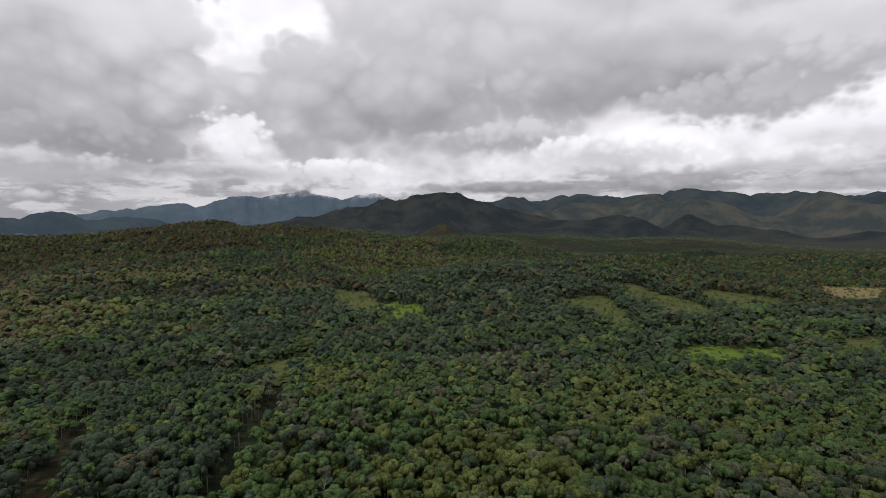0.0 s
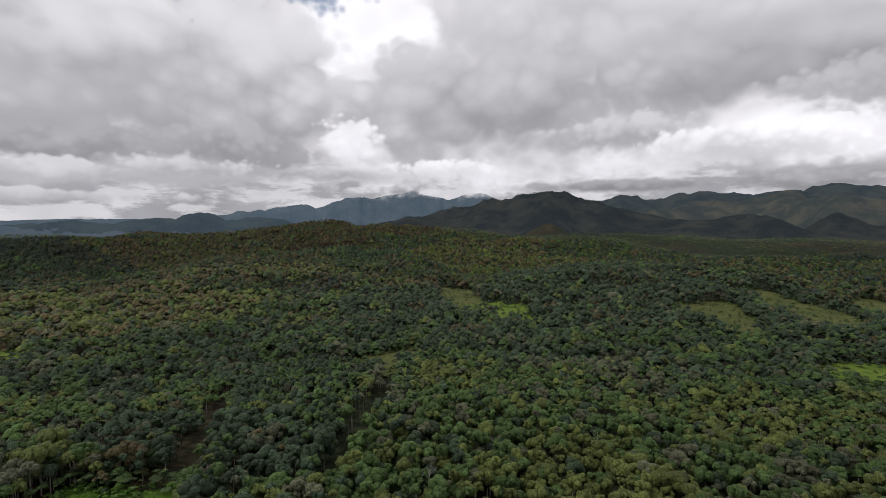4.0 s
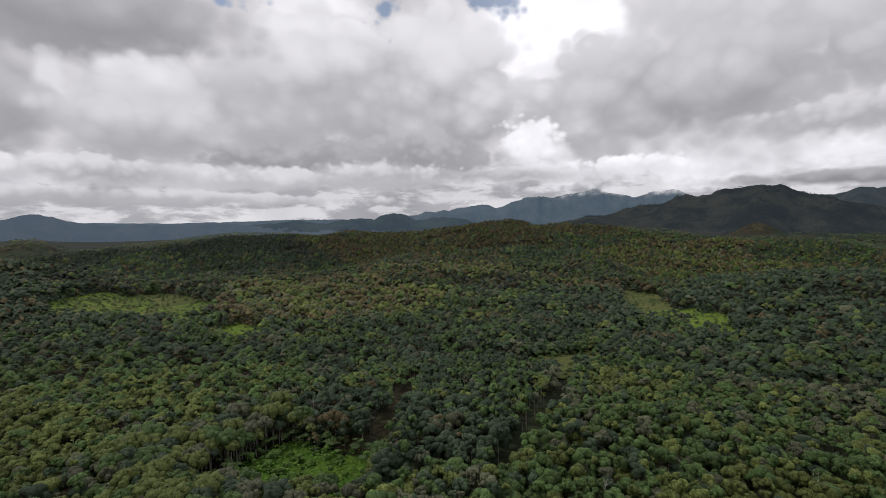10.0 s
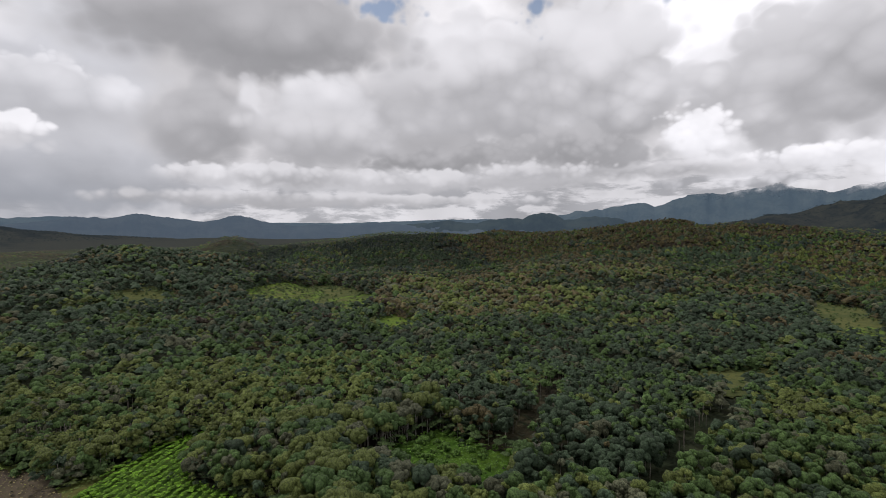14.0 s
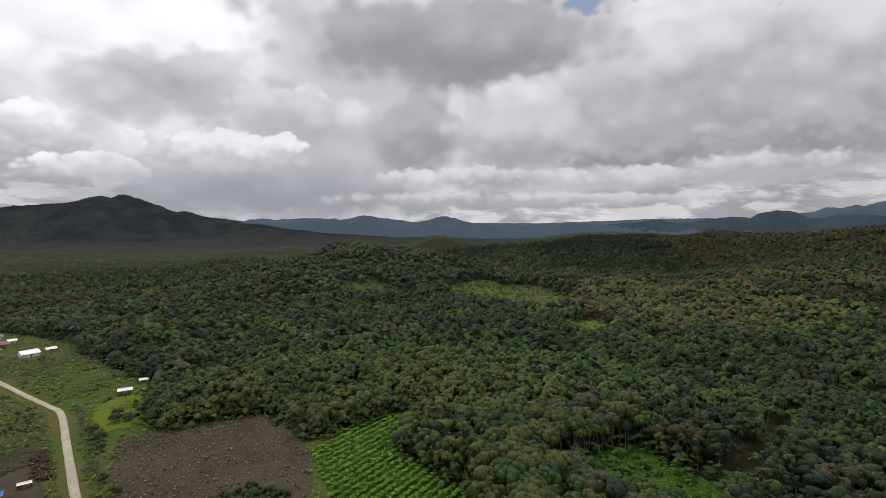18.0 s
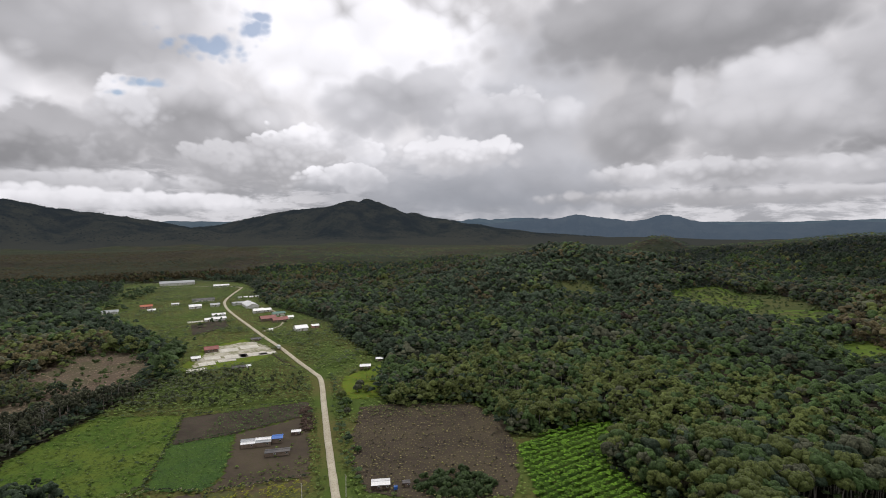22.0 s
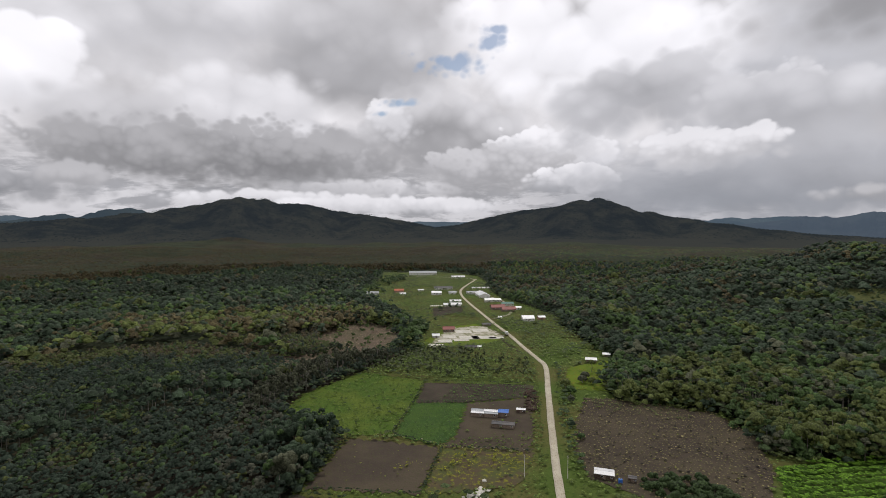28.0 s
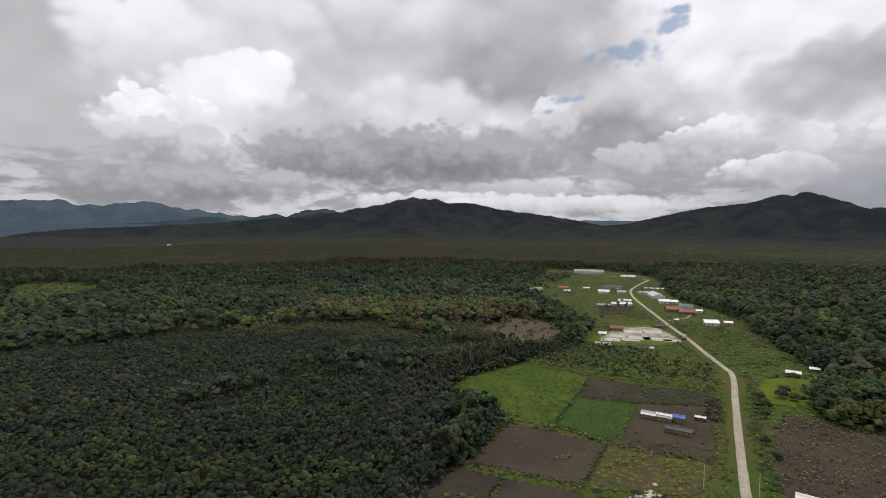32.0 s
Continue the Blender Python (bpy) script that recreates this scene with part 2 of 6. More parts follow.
puff(139.3, 12.2, 3.5, 2.1, 0.86, 0.96, crisp=0.8)
puff(142.9, 4.4, 11.2, 1.1, 0.74, 0.9, crisp=0.6)
puff(122.5, 8.8, 6.8, 2.1, 0.8, 0.96, crisp=0.9)
puff(127.4, 6.8, 8.9, 2.6, 0.62, 0.8, crisp=0.8)
puff(118.1, 5.6, 4.5, 1.5, 0.84, 0.97, crisp=0.9)
puff(112.9, 13.9, 8.3, 3.6, 0.66, 0.8, crisp=0.7, amount=0.9, blue=0.3)
puff(99.4, 11.5, 6.8, 3.9, 0.68, 0.84, crisp=0.85, blue=0.3)
puff(105.1, 8.0, 7.7, 1.8, 0.74, 0.92, crisp=0.8)
puff(86.1, 10.7, 5.1, 3.7, 0.58, 0.7, crisp=0.6)
puff(75.0, 9.3, 7.7, 3.8, 0.62, 0.78, crisp=0.6)
puff(105.7, 3.5, 14.6, 3.3, 0.58, 0.66, crisp=0.2, amount=0.85, blue=0.8)
puff(78.4, 5.4, 6.5, 1.4, 0.63, 0.81, crisp=0.7)
puff(86.5, 5.5, 2.7, 0.9, 0.73, 0.85, crisp=0.7)
puff(80.3, 3.0, 13.6, 0.8, 0.63, 0.77)
puff(148.6, 2.5, 6.5, 0.6, 0.74, 0.86, crisp=0.6)
puff(179.8, 16.6, 9.1, 4.2, 0.88, 0.98, crisp=0.6)
puff(162.0, 19.9, 14.7, 4.5, 0.78, 0.9)
puff(143.4, 19.8, 9.6, 5.0, 0.66, 0.78)
puff(176.9, 13.7, 7.6, 3.8, 0.93, 1.0, crisp=0.9)
puff(182.4, 11.2, 4.3, 2.4, 0.9, 1.0, crisp=0.9)
puff(154.9, 12.5, 8.0, 4.8, 0.8, 0.92, crisp=0.6)
puff(165.5, 9.5, 7.2, 3.5, 0.64, 0.82, crisp=0.7)
puff(157.4, 7.6, 17.3, 3.2, 0.5, 0.66, crisp=0.6)
puff(180.5, 7.7, 5.3, 2.5, 0.64, 0.84, crisp=0.8)
puff(178.9, 4.0, 11.6, 1.8, 0.54, 0.7, blue=0.4)
puff(170.4, 4.7, 3.1, 1.0, 0.64, 0.74, crisp=0.6)
puff(152.5, 3.1, 9.4, 0.8, 0.82, 0.92, crisp=0.6)
puff(140.2, 2.5, 14.0, 0.9, 0.82, 0.92, crisp=0.6)
puff(181.9, 1.1, 6.4, 0.4, 0.64, 0.72, crisp=0.4)

# the light from above picks out the heads of the billows
lifted = wnode("ShaderNodeVectorMath", operation="ADD")
wlink(push.outputs[0], lifted.inputs[0])
lifted.inputs[1].default_value = (0.0, 0.0, 0.035)
relief = wmath("SUBTRACT", heaps(lifted.outputs[0], BROAD[:2]), heaps(push.outputs[0], BROAD[:2]))
grain = wramp(relief, -0.3, 0.3, 0.86, 1.14, False)
fine = wnode("ShaderNodeVectorMath", operation="SCALE")
wlink(cloud, fine.inputs[0])
wlink(grain, fine.inputs["Scale"])
sky = wnode("ShaderNodeTexSky", sky_type="NISHITA")
sky.sun_disc = False
sky.sun_elevation, sky.sun_rotation = radians(SUN_EL), radians(360.0 - SUN_AZ)
clear = wnode("ShaderNodeVectorMath", operation="SCALE")
wlink(sky.outputs[0], clear.inputs[0])
clear.inputs["Scale"].default_value = 0.085
gaps = wmath("MULTIPLY", elev, 0.0)


def hole(az, el, wide, high):
    """A gap in the deck, through which the blue shows."""
    global gaps
    n = place_patch(HOLE, az, el, wide, high)
    wlink(gaps, n.inputs["Gaps"])
    gaps = n.outputs[0]


hole(50.6, 22.9, 1.5, 1.5)
hole(37.2, 23.9, 3.0, 1.1)
hole(68.0, 23.2, 2.7, 1.1)
hole(131.8, 17.8, 3.3, 0.9)
hole(128.3, 19.9, 1.5, 0.8)
hole(137.8, 13.7, 1.7, 0.5)
hole(140.5, 12.5, 1.1, 0.3)
hole(127.4, 21.3, 1.1, 0.4)
hole(134.0, 18.4, 1.1, 0.5)

final = wmix(gaps, fine.outputs[0], clear.outputs[0])
back = wnode("ShaderNodeBackground")
back.inputs["Strength"].default_value = 1.0
wlink(final, back.inputs["Color"])
wlink(back.outputs[0], wnode("ShaderNodeOutputWorld").inputs["Surface"])

sun_data = bpy.data.lights.new("sun", "SUN")
sun_data.energy, sun_data.angle, sun_data.color = 1.5, radians(11.0), (1.0, 0.95, 0.86)
sun = new("sun", sun_data)
px, py = polar(SUN_AZ, 1000 * math.cos(radians(SUN_EL)))
sun.matrix_world = look((px, py, 1000 * math.sin(radians(SUN_EL))), (0, 0, 0))


# ---- materials ----
def shader(name):
    m = bpy.data.materials.new(name)
    m.use_nodes = True
    return m, m.node_tree, m.node_tree.nodes["Principled BSDF"]


def noise_node(tree, vec, scale, detail=5.0, rough=0.6):
    n = tree.nodes.new("ShaderNodeTexNoise")
    tree.links.new(vec, n.inputs["Vector"])
    n.inputs["Scale"].default_value, n.inputs["Detail"].default_value = scale, detail
    n.inputs["Roughness"].default_value = rough
    return n.outputs["Fac"]


def ramp_node(tree, fac, lo, hi):
    n = tree.nodes.new("ShaderNodeMapRange")
    n.interpolation_type = "SMOOTHSTEP"
    tree.links.new(fac, n.inputs["Value"])
    n.inputs["From Min"].default_value, n.inputs["From Max"].default_value = lo, hi
    return n.outputs["Result"]


def mix_node(tree, fac, a, b, blend="MIX"):
    n = tree.nodes.new("ShaderNodeMix")
    n.data_type, n.blend_type = "RGBA", blend
    if isinstance(fac, float):
        n.inputs[0].default_value = fac
    else:
        tree.links.new(fac, n.inputs[0])
    for i, v in ((6, a), (7, b)):
        if isinstance(v, tuple):
            n.inputs[i].default_value = (*v, 1)
        else:
            tree.links.new(v, n.inputs[i])
    return n.outputs[2]


def bump_node(tree, height, strength, distance, bsdf):
    n = tree.nodes.new("ShaderNodeBump")
    n.inputs["Strength"].default_value, n.inputs["Distance"].default_value = strength, distance
    tree.links.new(height, n.inputs["Height"])
    tree.links.new(n.outputs[0], bsdf.inputs["Normal"])


def position(tree):
    return tree.nodes.new("ShaderNodeNewGeometry").outputs["Position"]


def surface(name, a, b, c=None, scale=0.2, fine=2.0, rough=0.85, bump=0.3, dist=0.1, spread=(0.38, 0.62), metal=0.0, spec=0.06):
    """Two colours mixed by a broad noise, a third as finer speckle, and a bump."""
    m, tree, bsdf = shader(name)
    pos = position(tree)
    broad = ramp_node(tree, noise_node(tree, pos, scale, 5.0), *spread)
    small = noise_node(tree, pos, fine, 4.0, 0.65)
    col = mix_node(tree, broad, a, b)
    if c:
        col = mix_node(tree, ramp_node(tree, small, 0.50, 0.68), col, c)
    tree.links.new(col, bsdf.inputs["Base Color"])
    bsdf.inputs["Roughness"].default_value, bsdf.inputs["Metallic"].default_value = rough, metal
    bsdf.inputs["Specular IOR Level"].default_value = spec
    bump_node(tree, small, bump, dist, bsdf)
    return m


def foliage(name, fine=1.3, bump=1.0, dist=0.6, spread=1.0):
    """Leaves: the kind's own colour, broken up into lighter and darker sprays."""
    m, tree, bsdf = shader(name)
    pos = position(tree)
    tint = tree.nodes.new("ShaderNodeAttribute")
    tint.attribute_name = "leaf"
    spray = noise_node(tree, pos, fine, 5.0, 0.78)
    sprays = mix_node(tree, ramp_node(tree, spray, 0.36, 0.64), tuple(1 - spread * v for v in (0.50, 0.48, 0.52)), tuple(1 + spread * v for v in (0.42, 0.40, 0.34)))
    col = mix_node(tree, 1.0, tint.outputs["Color"], sprays, "MULTIPLY")
    tree.links.new(col, bsdf.inputs["Base Color"])
    bsdf.inputs["Roughness"].default_value, bsdf.inputs["Specular IOR Level"].default_value = 0.7, 0.15
    bump_node(tree, spray, bump, dist, bsdf)
    return m


LEAVES = foliage("leaves", 1.5, 1.0, 0.7, 1.2)
LEAVES_FAR = foliage("leaves_distance", 0.25, 0.7, 2.0)
LEAVES_FAR.node_tree.nodes["Principled BSDF"].inputs["Specular IOR Level"].default_value = 0.05
BARK = surface("bark", (0.16, 0.14, 0.12), (0.26, 0.24, 0.21), (0.08, 0.07, 0.06), 0.6, 6.0, 0.9, 0.6, 0.05)
PALE_BARK = surface("pale_bark", (0.20, 0.19, 0.17), (0.30, 0.285, 0.26), (0.13, 0.12, 0.11), 0.6, 6.0, 0.9, 0.5, 0.05)
GRASS = surface("grass", (0.068, 0.104, 0.022), (0.104, 0.100, 0.034), (0.050, 0.080, 0.018), 0.02, 0.7, 0.9, 0.8, 0.5)
LUSH = surface("lush_crop", (0.045, 0.100, 0.014), (0.070, 0.130, 0.018), (0.055, 0.095, 0.02), 0.05, 0.35, 0.9, 0.8, 0.5)
ROW_GREEN = surface("row_crop_ground", (0.036, 0.080, 0.012), (0.050, 0.098, 0.014), (0.060, 0.080, 0.02), 0.05, 0.35, 0.9, 0.8, 0.5)
YELLOW_GRASS = surface("yellow_grass", (0.115, 0.165, 0.018), (0.088, 0.135, 0.018), (0.15, 0.14, 0.022), 0.05, 0.4, 0.9, 0.6, 0.3)
SOIL = surface("soil", (0.062, 0.049, 0.040), (0.082, 0.066, 0.048), (0.068, 0.066, 0.034), 0.05, 1.2, 0.95, 0.7, 0.3)
DARK_SOIL = surface("dark_soil", (0.050, 0.040, 0.033), (0.070, 0.056, 0.045), (0.05, 0.06, 0.03), 0.07, 1.0, 0.95, 0.7, 0.3)
SLASH = surface("cut_timber_ground", (0.115, 0.088, 0.064), (0.085, 0.080, 0.045), (0.17, 0.135, 0.105), 0.035, 0.8, 0.95, 0.8, 0.5)
MEADOW_LIME = surface("meadow_lime", (0.075, 0.125, 0.020), (0.105, 0.150, 0.026), (0.048, 0.07, 0.02), 0.03, 0.2, 0.9, 0.8, 0.8)
OLIVE_GRASS = surface("olive_grass", (0.056, 0.070, 0.024), (0.085, 0.092, 0.032), (0.045, 0.056, 0.022), 0.03, 0.3, 0.9, 0.8, 0.8)
DRY_GRASS = surface("dry_grass", (0.17, 0.13, 0.065), (0.14, 0.12, 0.05), (0.20, 0.16, 0.09), 0.02, 0.3, 0.9, 0.6, 0.5)
PASTURE_GREEN = surface("pasture_green", (0.066, 0.116, 0.020), (0.100, 0.138, 0.024), (0.045, 0.080, 0.018), 0.045, 0.9, 0.9, 0.8, 0.5)
CROP_GREEN = surface("crop_green", (0.046, 0.092, 0.024), (0.062, 0.112, 0.024), (0.045, 0.07, 0.03), 0.06, 1.0, 0.9, 0.8, 0.4)
WEEDY = surface("weedy_soil", (0.085, 0.065, 0.042), (0.075, 0.085, 0.032), (0.17, 0.17, 0.025), 0.09, 0.5, 0.95, 0.7, 0.3)
PAVING = surface("worn_paving", (0.40, 0.38, 0.31), (0.22, 0.22, 0.13), (0.50, 0.47, 0.40), 0.11, 0.5, 0.9, 0.3, 0.05, (0.44, 0.56))
GRAVEL = surface("gravel", (0.40, 0.36, 0.28), (0.48, 0.44, 0.35), (0.27, 0.24, 0.17), 0.12, 1.5, 0.95, 0.3, 0.05)
CONCRETE = surface("pale_concrete", (0.52, 0.50, 0.44), (0.62, 0.60, 0.54), (0.42, 0.40, 0.34), 0.12, 0.8, 0.9, 0.2, 0.03)


def ground_material():
    m, tree, bsdf = shader("wild_ground")
    pos = position(tree)
    wide = noise_node(tree, pos, 0.0022, 5.0, 0.6)
    mid = noise_node(tree, pos, 0.012, 6.0, 0.65)
    crowns = noise_node(tree, pos, 0.085, 3.0, 0.6)
    woods = mix_node(tree, ramp_node(tree, mid, 0.4, 0.62), (0.020, 0.028, 0.015), (0.034, 0.040, 0.020))
    heath = mix_node(tree, ramp_node(tree, mid, 0.42, 0.6), (0.030, 0.025, 0.018), (0.044, 0.039, 0.022))
    col = mix_node(tree, ramp_node(tree, wide, 0.47, 0.55), woods, heath)
    col = mix_node(tree, ramp_node(tree, crowns, 0.5, 0.66), col, (0.022, 0.030, 0.016))
    tree.links.new(col, bsdf.inputs["Base Color"])
    bsdf.inputs["Roughness"].default_value, bsdf.inputs["Specular IOR Level"].default_value = 0.95, 0.1
    bump_node(tree, crowns, 1.0, 6.0, bsdf)
    return m


GROUND = ground_material()


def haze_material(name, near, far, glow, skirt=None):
    """Ranges many kilometres off: the fading by air is put in as bluish emission; skirt recolours their lower slopes.
    """
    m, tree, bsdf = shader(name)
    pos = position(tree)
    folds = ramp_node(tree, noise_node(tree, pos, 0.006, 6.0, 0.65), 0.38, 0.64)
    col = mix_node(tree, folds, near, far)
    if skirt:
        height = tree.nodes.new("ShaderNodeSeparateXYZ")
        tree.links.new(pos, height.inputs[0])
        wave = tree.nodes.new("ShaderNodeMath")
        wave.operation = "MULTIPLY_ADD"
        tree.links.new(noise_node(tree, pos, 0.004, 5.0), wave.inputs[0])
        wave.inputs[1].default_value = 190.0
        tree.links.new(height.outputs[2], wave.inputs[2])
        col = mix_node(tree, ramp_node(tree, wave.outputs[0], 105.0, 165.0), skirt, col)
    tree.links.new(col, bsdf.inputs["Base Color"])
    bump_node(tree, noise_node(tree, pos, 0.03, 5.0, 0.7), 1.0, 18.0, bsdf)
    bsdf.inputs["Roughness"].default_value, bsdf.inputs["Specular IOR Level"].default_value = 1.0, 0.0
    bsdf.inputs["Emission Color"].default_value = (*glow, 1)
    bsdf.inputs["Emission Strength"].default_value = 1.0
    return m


# bluish base colours and a faint glow stand in for air haze
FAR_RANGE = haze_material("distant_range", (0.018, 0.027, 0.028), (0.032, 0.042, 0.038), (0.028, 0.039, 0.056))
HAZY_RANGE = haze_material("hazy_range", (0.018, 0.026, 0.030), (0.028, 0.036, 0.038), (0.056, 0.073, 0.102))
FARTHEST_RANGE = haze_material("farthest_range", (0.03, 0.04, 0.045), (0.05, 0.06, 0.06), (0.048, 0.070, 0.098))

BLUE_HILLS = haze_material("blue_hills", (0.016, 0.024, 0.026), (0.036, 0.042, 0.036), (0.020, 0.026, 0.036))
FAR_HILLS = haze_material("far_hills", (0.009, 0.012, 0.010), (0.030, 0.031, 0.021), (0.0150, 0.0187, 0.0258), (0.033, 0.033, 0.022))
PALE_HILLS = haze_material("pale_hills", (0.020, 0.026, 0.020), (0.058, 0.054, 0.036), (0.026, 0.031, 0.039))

# the cloud base hides the tops of the farthest range
tree_ = FARTHEST_RANGE.node_tree
tops = tree_.nodes.new("ShaderNodeSeparateXYZ")
pos_ = position(tree_)
tree_.links.new(pos_, tops.inputs[0])
torn = tree_.nodes.new("ShaderNodeMath")
torn.operation = "MULTIPLY_ADD"
tree_.links.new(noise_node(tree_, pos_, 0.008, 5.0), torn.inputs[0])
torn.inputs[1].default_value = 260.0
tree_.links.new(tops.outputs[2], torn.inputs[2])
cap = tree_.nodes.new("ShaderNodeMixShader")
tree_.links.new(ramp_node(tree_, torn.outputs[0], 470.0, 580.0), cap.inputs[0])
tree_.links.new(tree_.nodes["Principled BSDF"].outputs[0], cap.inputs[1])
tree_.links.new(tree_.nodes.new("ShaderNodeBsdfTransparent").outputs[0], cap.inputs[2])
tree_.links.new(cap.outputs[0], tree_.nodes["Material Output"].inputs["Surface"])

# ---- the lie of the land ----
rng = np.random.default_rng(7)
LATTICE = rng.random((256, 256))


def value_noise(x, y):
    xi, yi = np.floor(x).astype(int), np.floor(y).astype(int)
    fx, fy = x - xi, y - yi
    fx, fy = fx * fx * (3 - 2 * fx), fy * fy * (3 - 2 * fy)
    a, b = LATTICE[xi % 256, yi % 256], LATTICE[(xi + 1) % 256, yi % 256]
    c, d = LATTICE[xi % 256, (yi + 1) % 256], LATTICE[(xi + 1) % 256, (yi + 1) % 256]
    return a + (b - a) * fx + (c - a) * fy + (a - b - c + d) * fx * fy


def fractal(x, y, octaves=4):
    total, amp = 0.0, 1.0
    for k in range(octaves):
        total = total + amp * (value_noise(x * 2 ** k + 17.3 * k, y * 2 ** k + 5.1 * k) - 0.5)
        amp *= 0.5
    return total


# ridges: distance and half depth, then bearing and crest height from end to end
CRESTS = [
    (3700, 400, [(96, 40), (100, 70), (104, 112), (108.5, 158), (112.5, 220), (115, 268), (116.4, 292), (118.4, 268), (121.5, 220), (124.5, 210), (127, 176), (130, 132), (133, 96), (137, 50)]),
    (3500, 420, [(133, 60), (137.5, 120), (141, 158), (146, 206), (149, 232), (152, 258), (154, 270), (155.6, 276), (158, 246), (161, 214), (164.5, 182), (171, 132), (178, 90), (190, 60)]),
    (3300, 420, [(38, 60), (31, 128), (25.5, 182), (20.5, 256), (17.5, 290), (15.3, 304), (12.4, 305), (9.2, 316), (7, 276), (3.7, 210), (-0.2, 160), (-3.5, 126), (-8, 80)]),
    (4500, 330, [(9, 300), (5.6, 330), (3, 378), (1, 348), (-1.7, 380), (-3.2, 362), (-5.2, 392), (-8, 368), (-10.3, 352), (-12.6, 392), (-14.4, 414), (-17, 390), (-19.7, 358), (-23, 356), (-26, 358), (-30.5, 322), (-37, 330), (-46, 300)]),
    (3950, 260, [(6, 120), (2, 205), (-2.6, 258), (-6, 215), (-9, 190), (-12, 250), (-15.2, 302), (-19, 240), (-21.7, 130), (-24, 200), (-28.1, 256), (-31, 230), (-35, 240), (-44, 200)]),
    (3200, 200, [(-3, 60), (-6.5, 150), (-8.5, 172), (-11, 140), (-14, 60)]),
]
# hills: bearing, distance, height of the top, half width across, half width in depth
BROAD_HILL = [(35.2, 1350, 99, 120, 330), (40.5, 1400, 85, 140, 330), (30.5, 1450, 88, 120, 350), (26.0, 1550, 82, 150, 330), (20.5, 1550, 82, 200, 330), (46.0, 1450, 70, 170, 330), (38.0, 900, 44, 120, 190), (47.5, 860, 36, 110, 150), (29.0, 950, 40, 90, 180), (14.0, 1350, 58, 190, 240), (7.0, 1500, 58, 200, 260)]
CONE_HILL = [(92.6, 850, 58, 85, 170), (97.5, 840, 42, 90, 180), (103.0, 820, 30, 110, 180), (87.0, 850, 50, 80, 170), (82.0, 860, 26, 90, 180), (95.0, 690, 26, 60, 90), (88.5, 700, 24, 50, 90)]
BACK_HILLS = [(84.0, 1700, 64, 100, 150), (66.5, 1400, 58, 150, 230), (60.3, 1350, 64, 150, 240), (72.0, 1250, 42, 140, 190), (54.0, 1450, 70, 160, 240), (77.5, 1500, 38, 150, 200), (63.0, 2100, 62, 420, 250)]
FIELD_HILLS = [(3.0, 850, 30, 140, 200), (11.0, 760, 22, 90, 140), (-7.0, 900, 32, 90, 150), (-12.0, 1150, 34, 130, 180), (66.0, 800, 18, 120, 160), (-18.0, 1500, 28, 300, 250), (-28.0, 1400, 30, 300, 260), (5.0, 2000, 66, 400, 300), (-12.0, 2100, 44, 400, 300)]


def land(x, y):
    """Height of the ground over the plain."""
    x, y = np.asarray(x, float), np.asarray(y, float)
    total = np.zeros_like(x)
    for group in (BROAD_HILL, CONE_HILL, BACK_HILLS, FIELD_HILLS):
        for az, d, top, across, along in group:
            hx, hy = polar(az, d)
            ux, uy = -math.cos(radians(az)), -math.sin(radians(az))
            vx, vy = polar(az, 1)
            u, v = ((x - hx) * ux + (y - hy) * uy) / across, ((x - hx) * vx + (y - hy) * vy) / along
            total += (top * np.exp(-0.72 * (u * u + v * v))) ** 3.2
    r = np.hypot(x, y)
    az = (np.degrees(np.arctan2(-x, y)) + 60) % 360 - 60
    for d, along, line in CRESTS:
        line = sorted(line)
        line = [(line[0][0] - 7, 0)] + line + [(line[-1][0] + 7, 0)]
        crest = np.interp(az, [p[0] for p in line], [p[1] for p in line], left=0, right=0)
        wander = 90 * np.sin(az * 0.31 + d) + 60 * np.sin(az * 0.83 + d)
        v = (r - d - wander) / along
        total += (crest * np.exp(-0.72 * v * v)) ** 3.2
    hills = total ** (1 / 3.2)
    calm = np.clip((r - 420) / 900, 0, 1) * (1 - np.exp(-(((x + 430) / 420) ** 2 + ((y + 380) / 420) ** 2)))
    rolling = fractal(x / 420, y / 420, 4) * 26 * calm
    gullies = fractal(x / 230 + 40, y / 230, 5)
    rough = (np.abs(gullies) * -1.0 + 0.13) * np.clip(hills - 14, 0, 260) * np.where(r > 2600, 0.34, 0.42)
    return np.maximum(hills + rolling * np.clip(1 - hills / 160, 0.2, 1) + rough, -6.0 * calm)


def mesh_of(name, verts, faces, material, smooth=True):
    """A mesh from whole arrays of corners and equal-sided faces."""
    me = bpy.data.meshes.new(name)
    n, k = faces.shape
    me.vertices.add(len(verts))
    me.vertices.foreach_set("co", np.ascontiguousarray(verts, np.float32).ravel())
    me.loops.add(n * k)
    me.loops.foreach_set("vertex_index", np.ascontiguousarray(faces, np.int32).ravel())
    me.polygons.add(n)
    me.polygons.foreach_set("loop_start", np.arange(0, n * k, k, dtype=np.int32))
    me.polygons.foreach_set("use_smooth", np.full(n, smooth))
    me.update(calc_edges=True)
    me.materials.append(material)
    return me


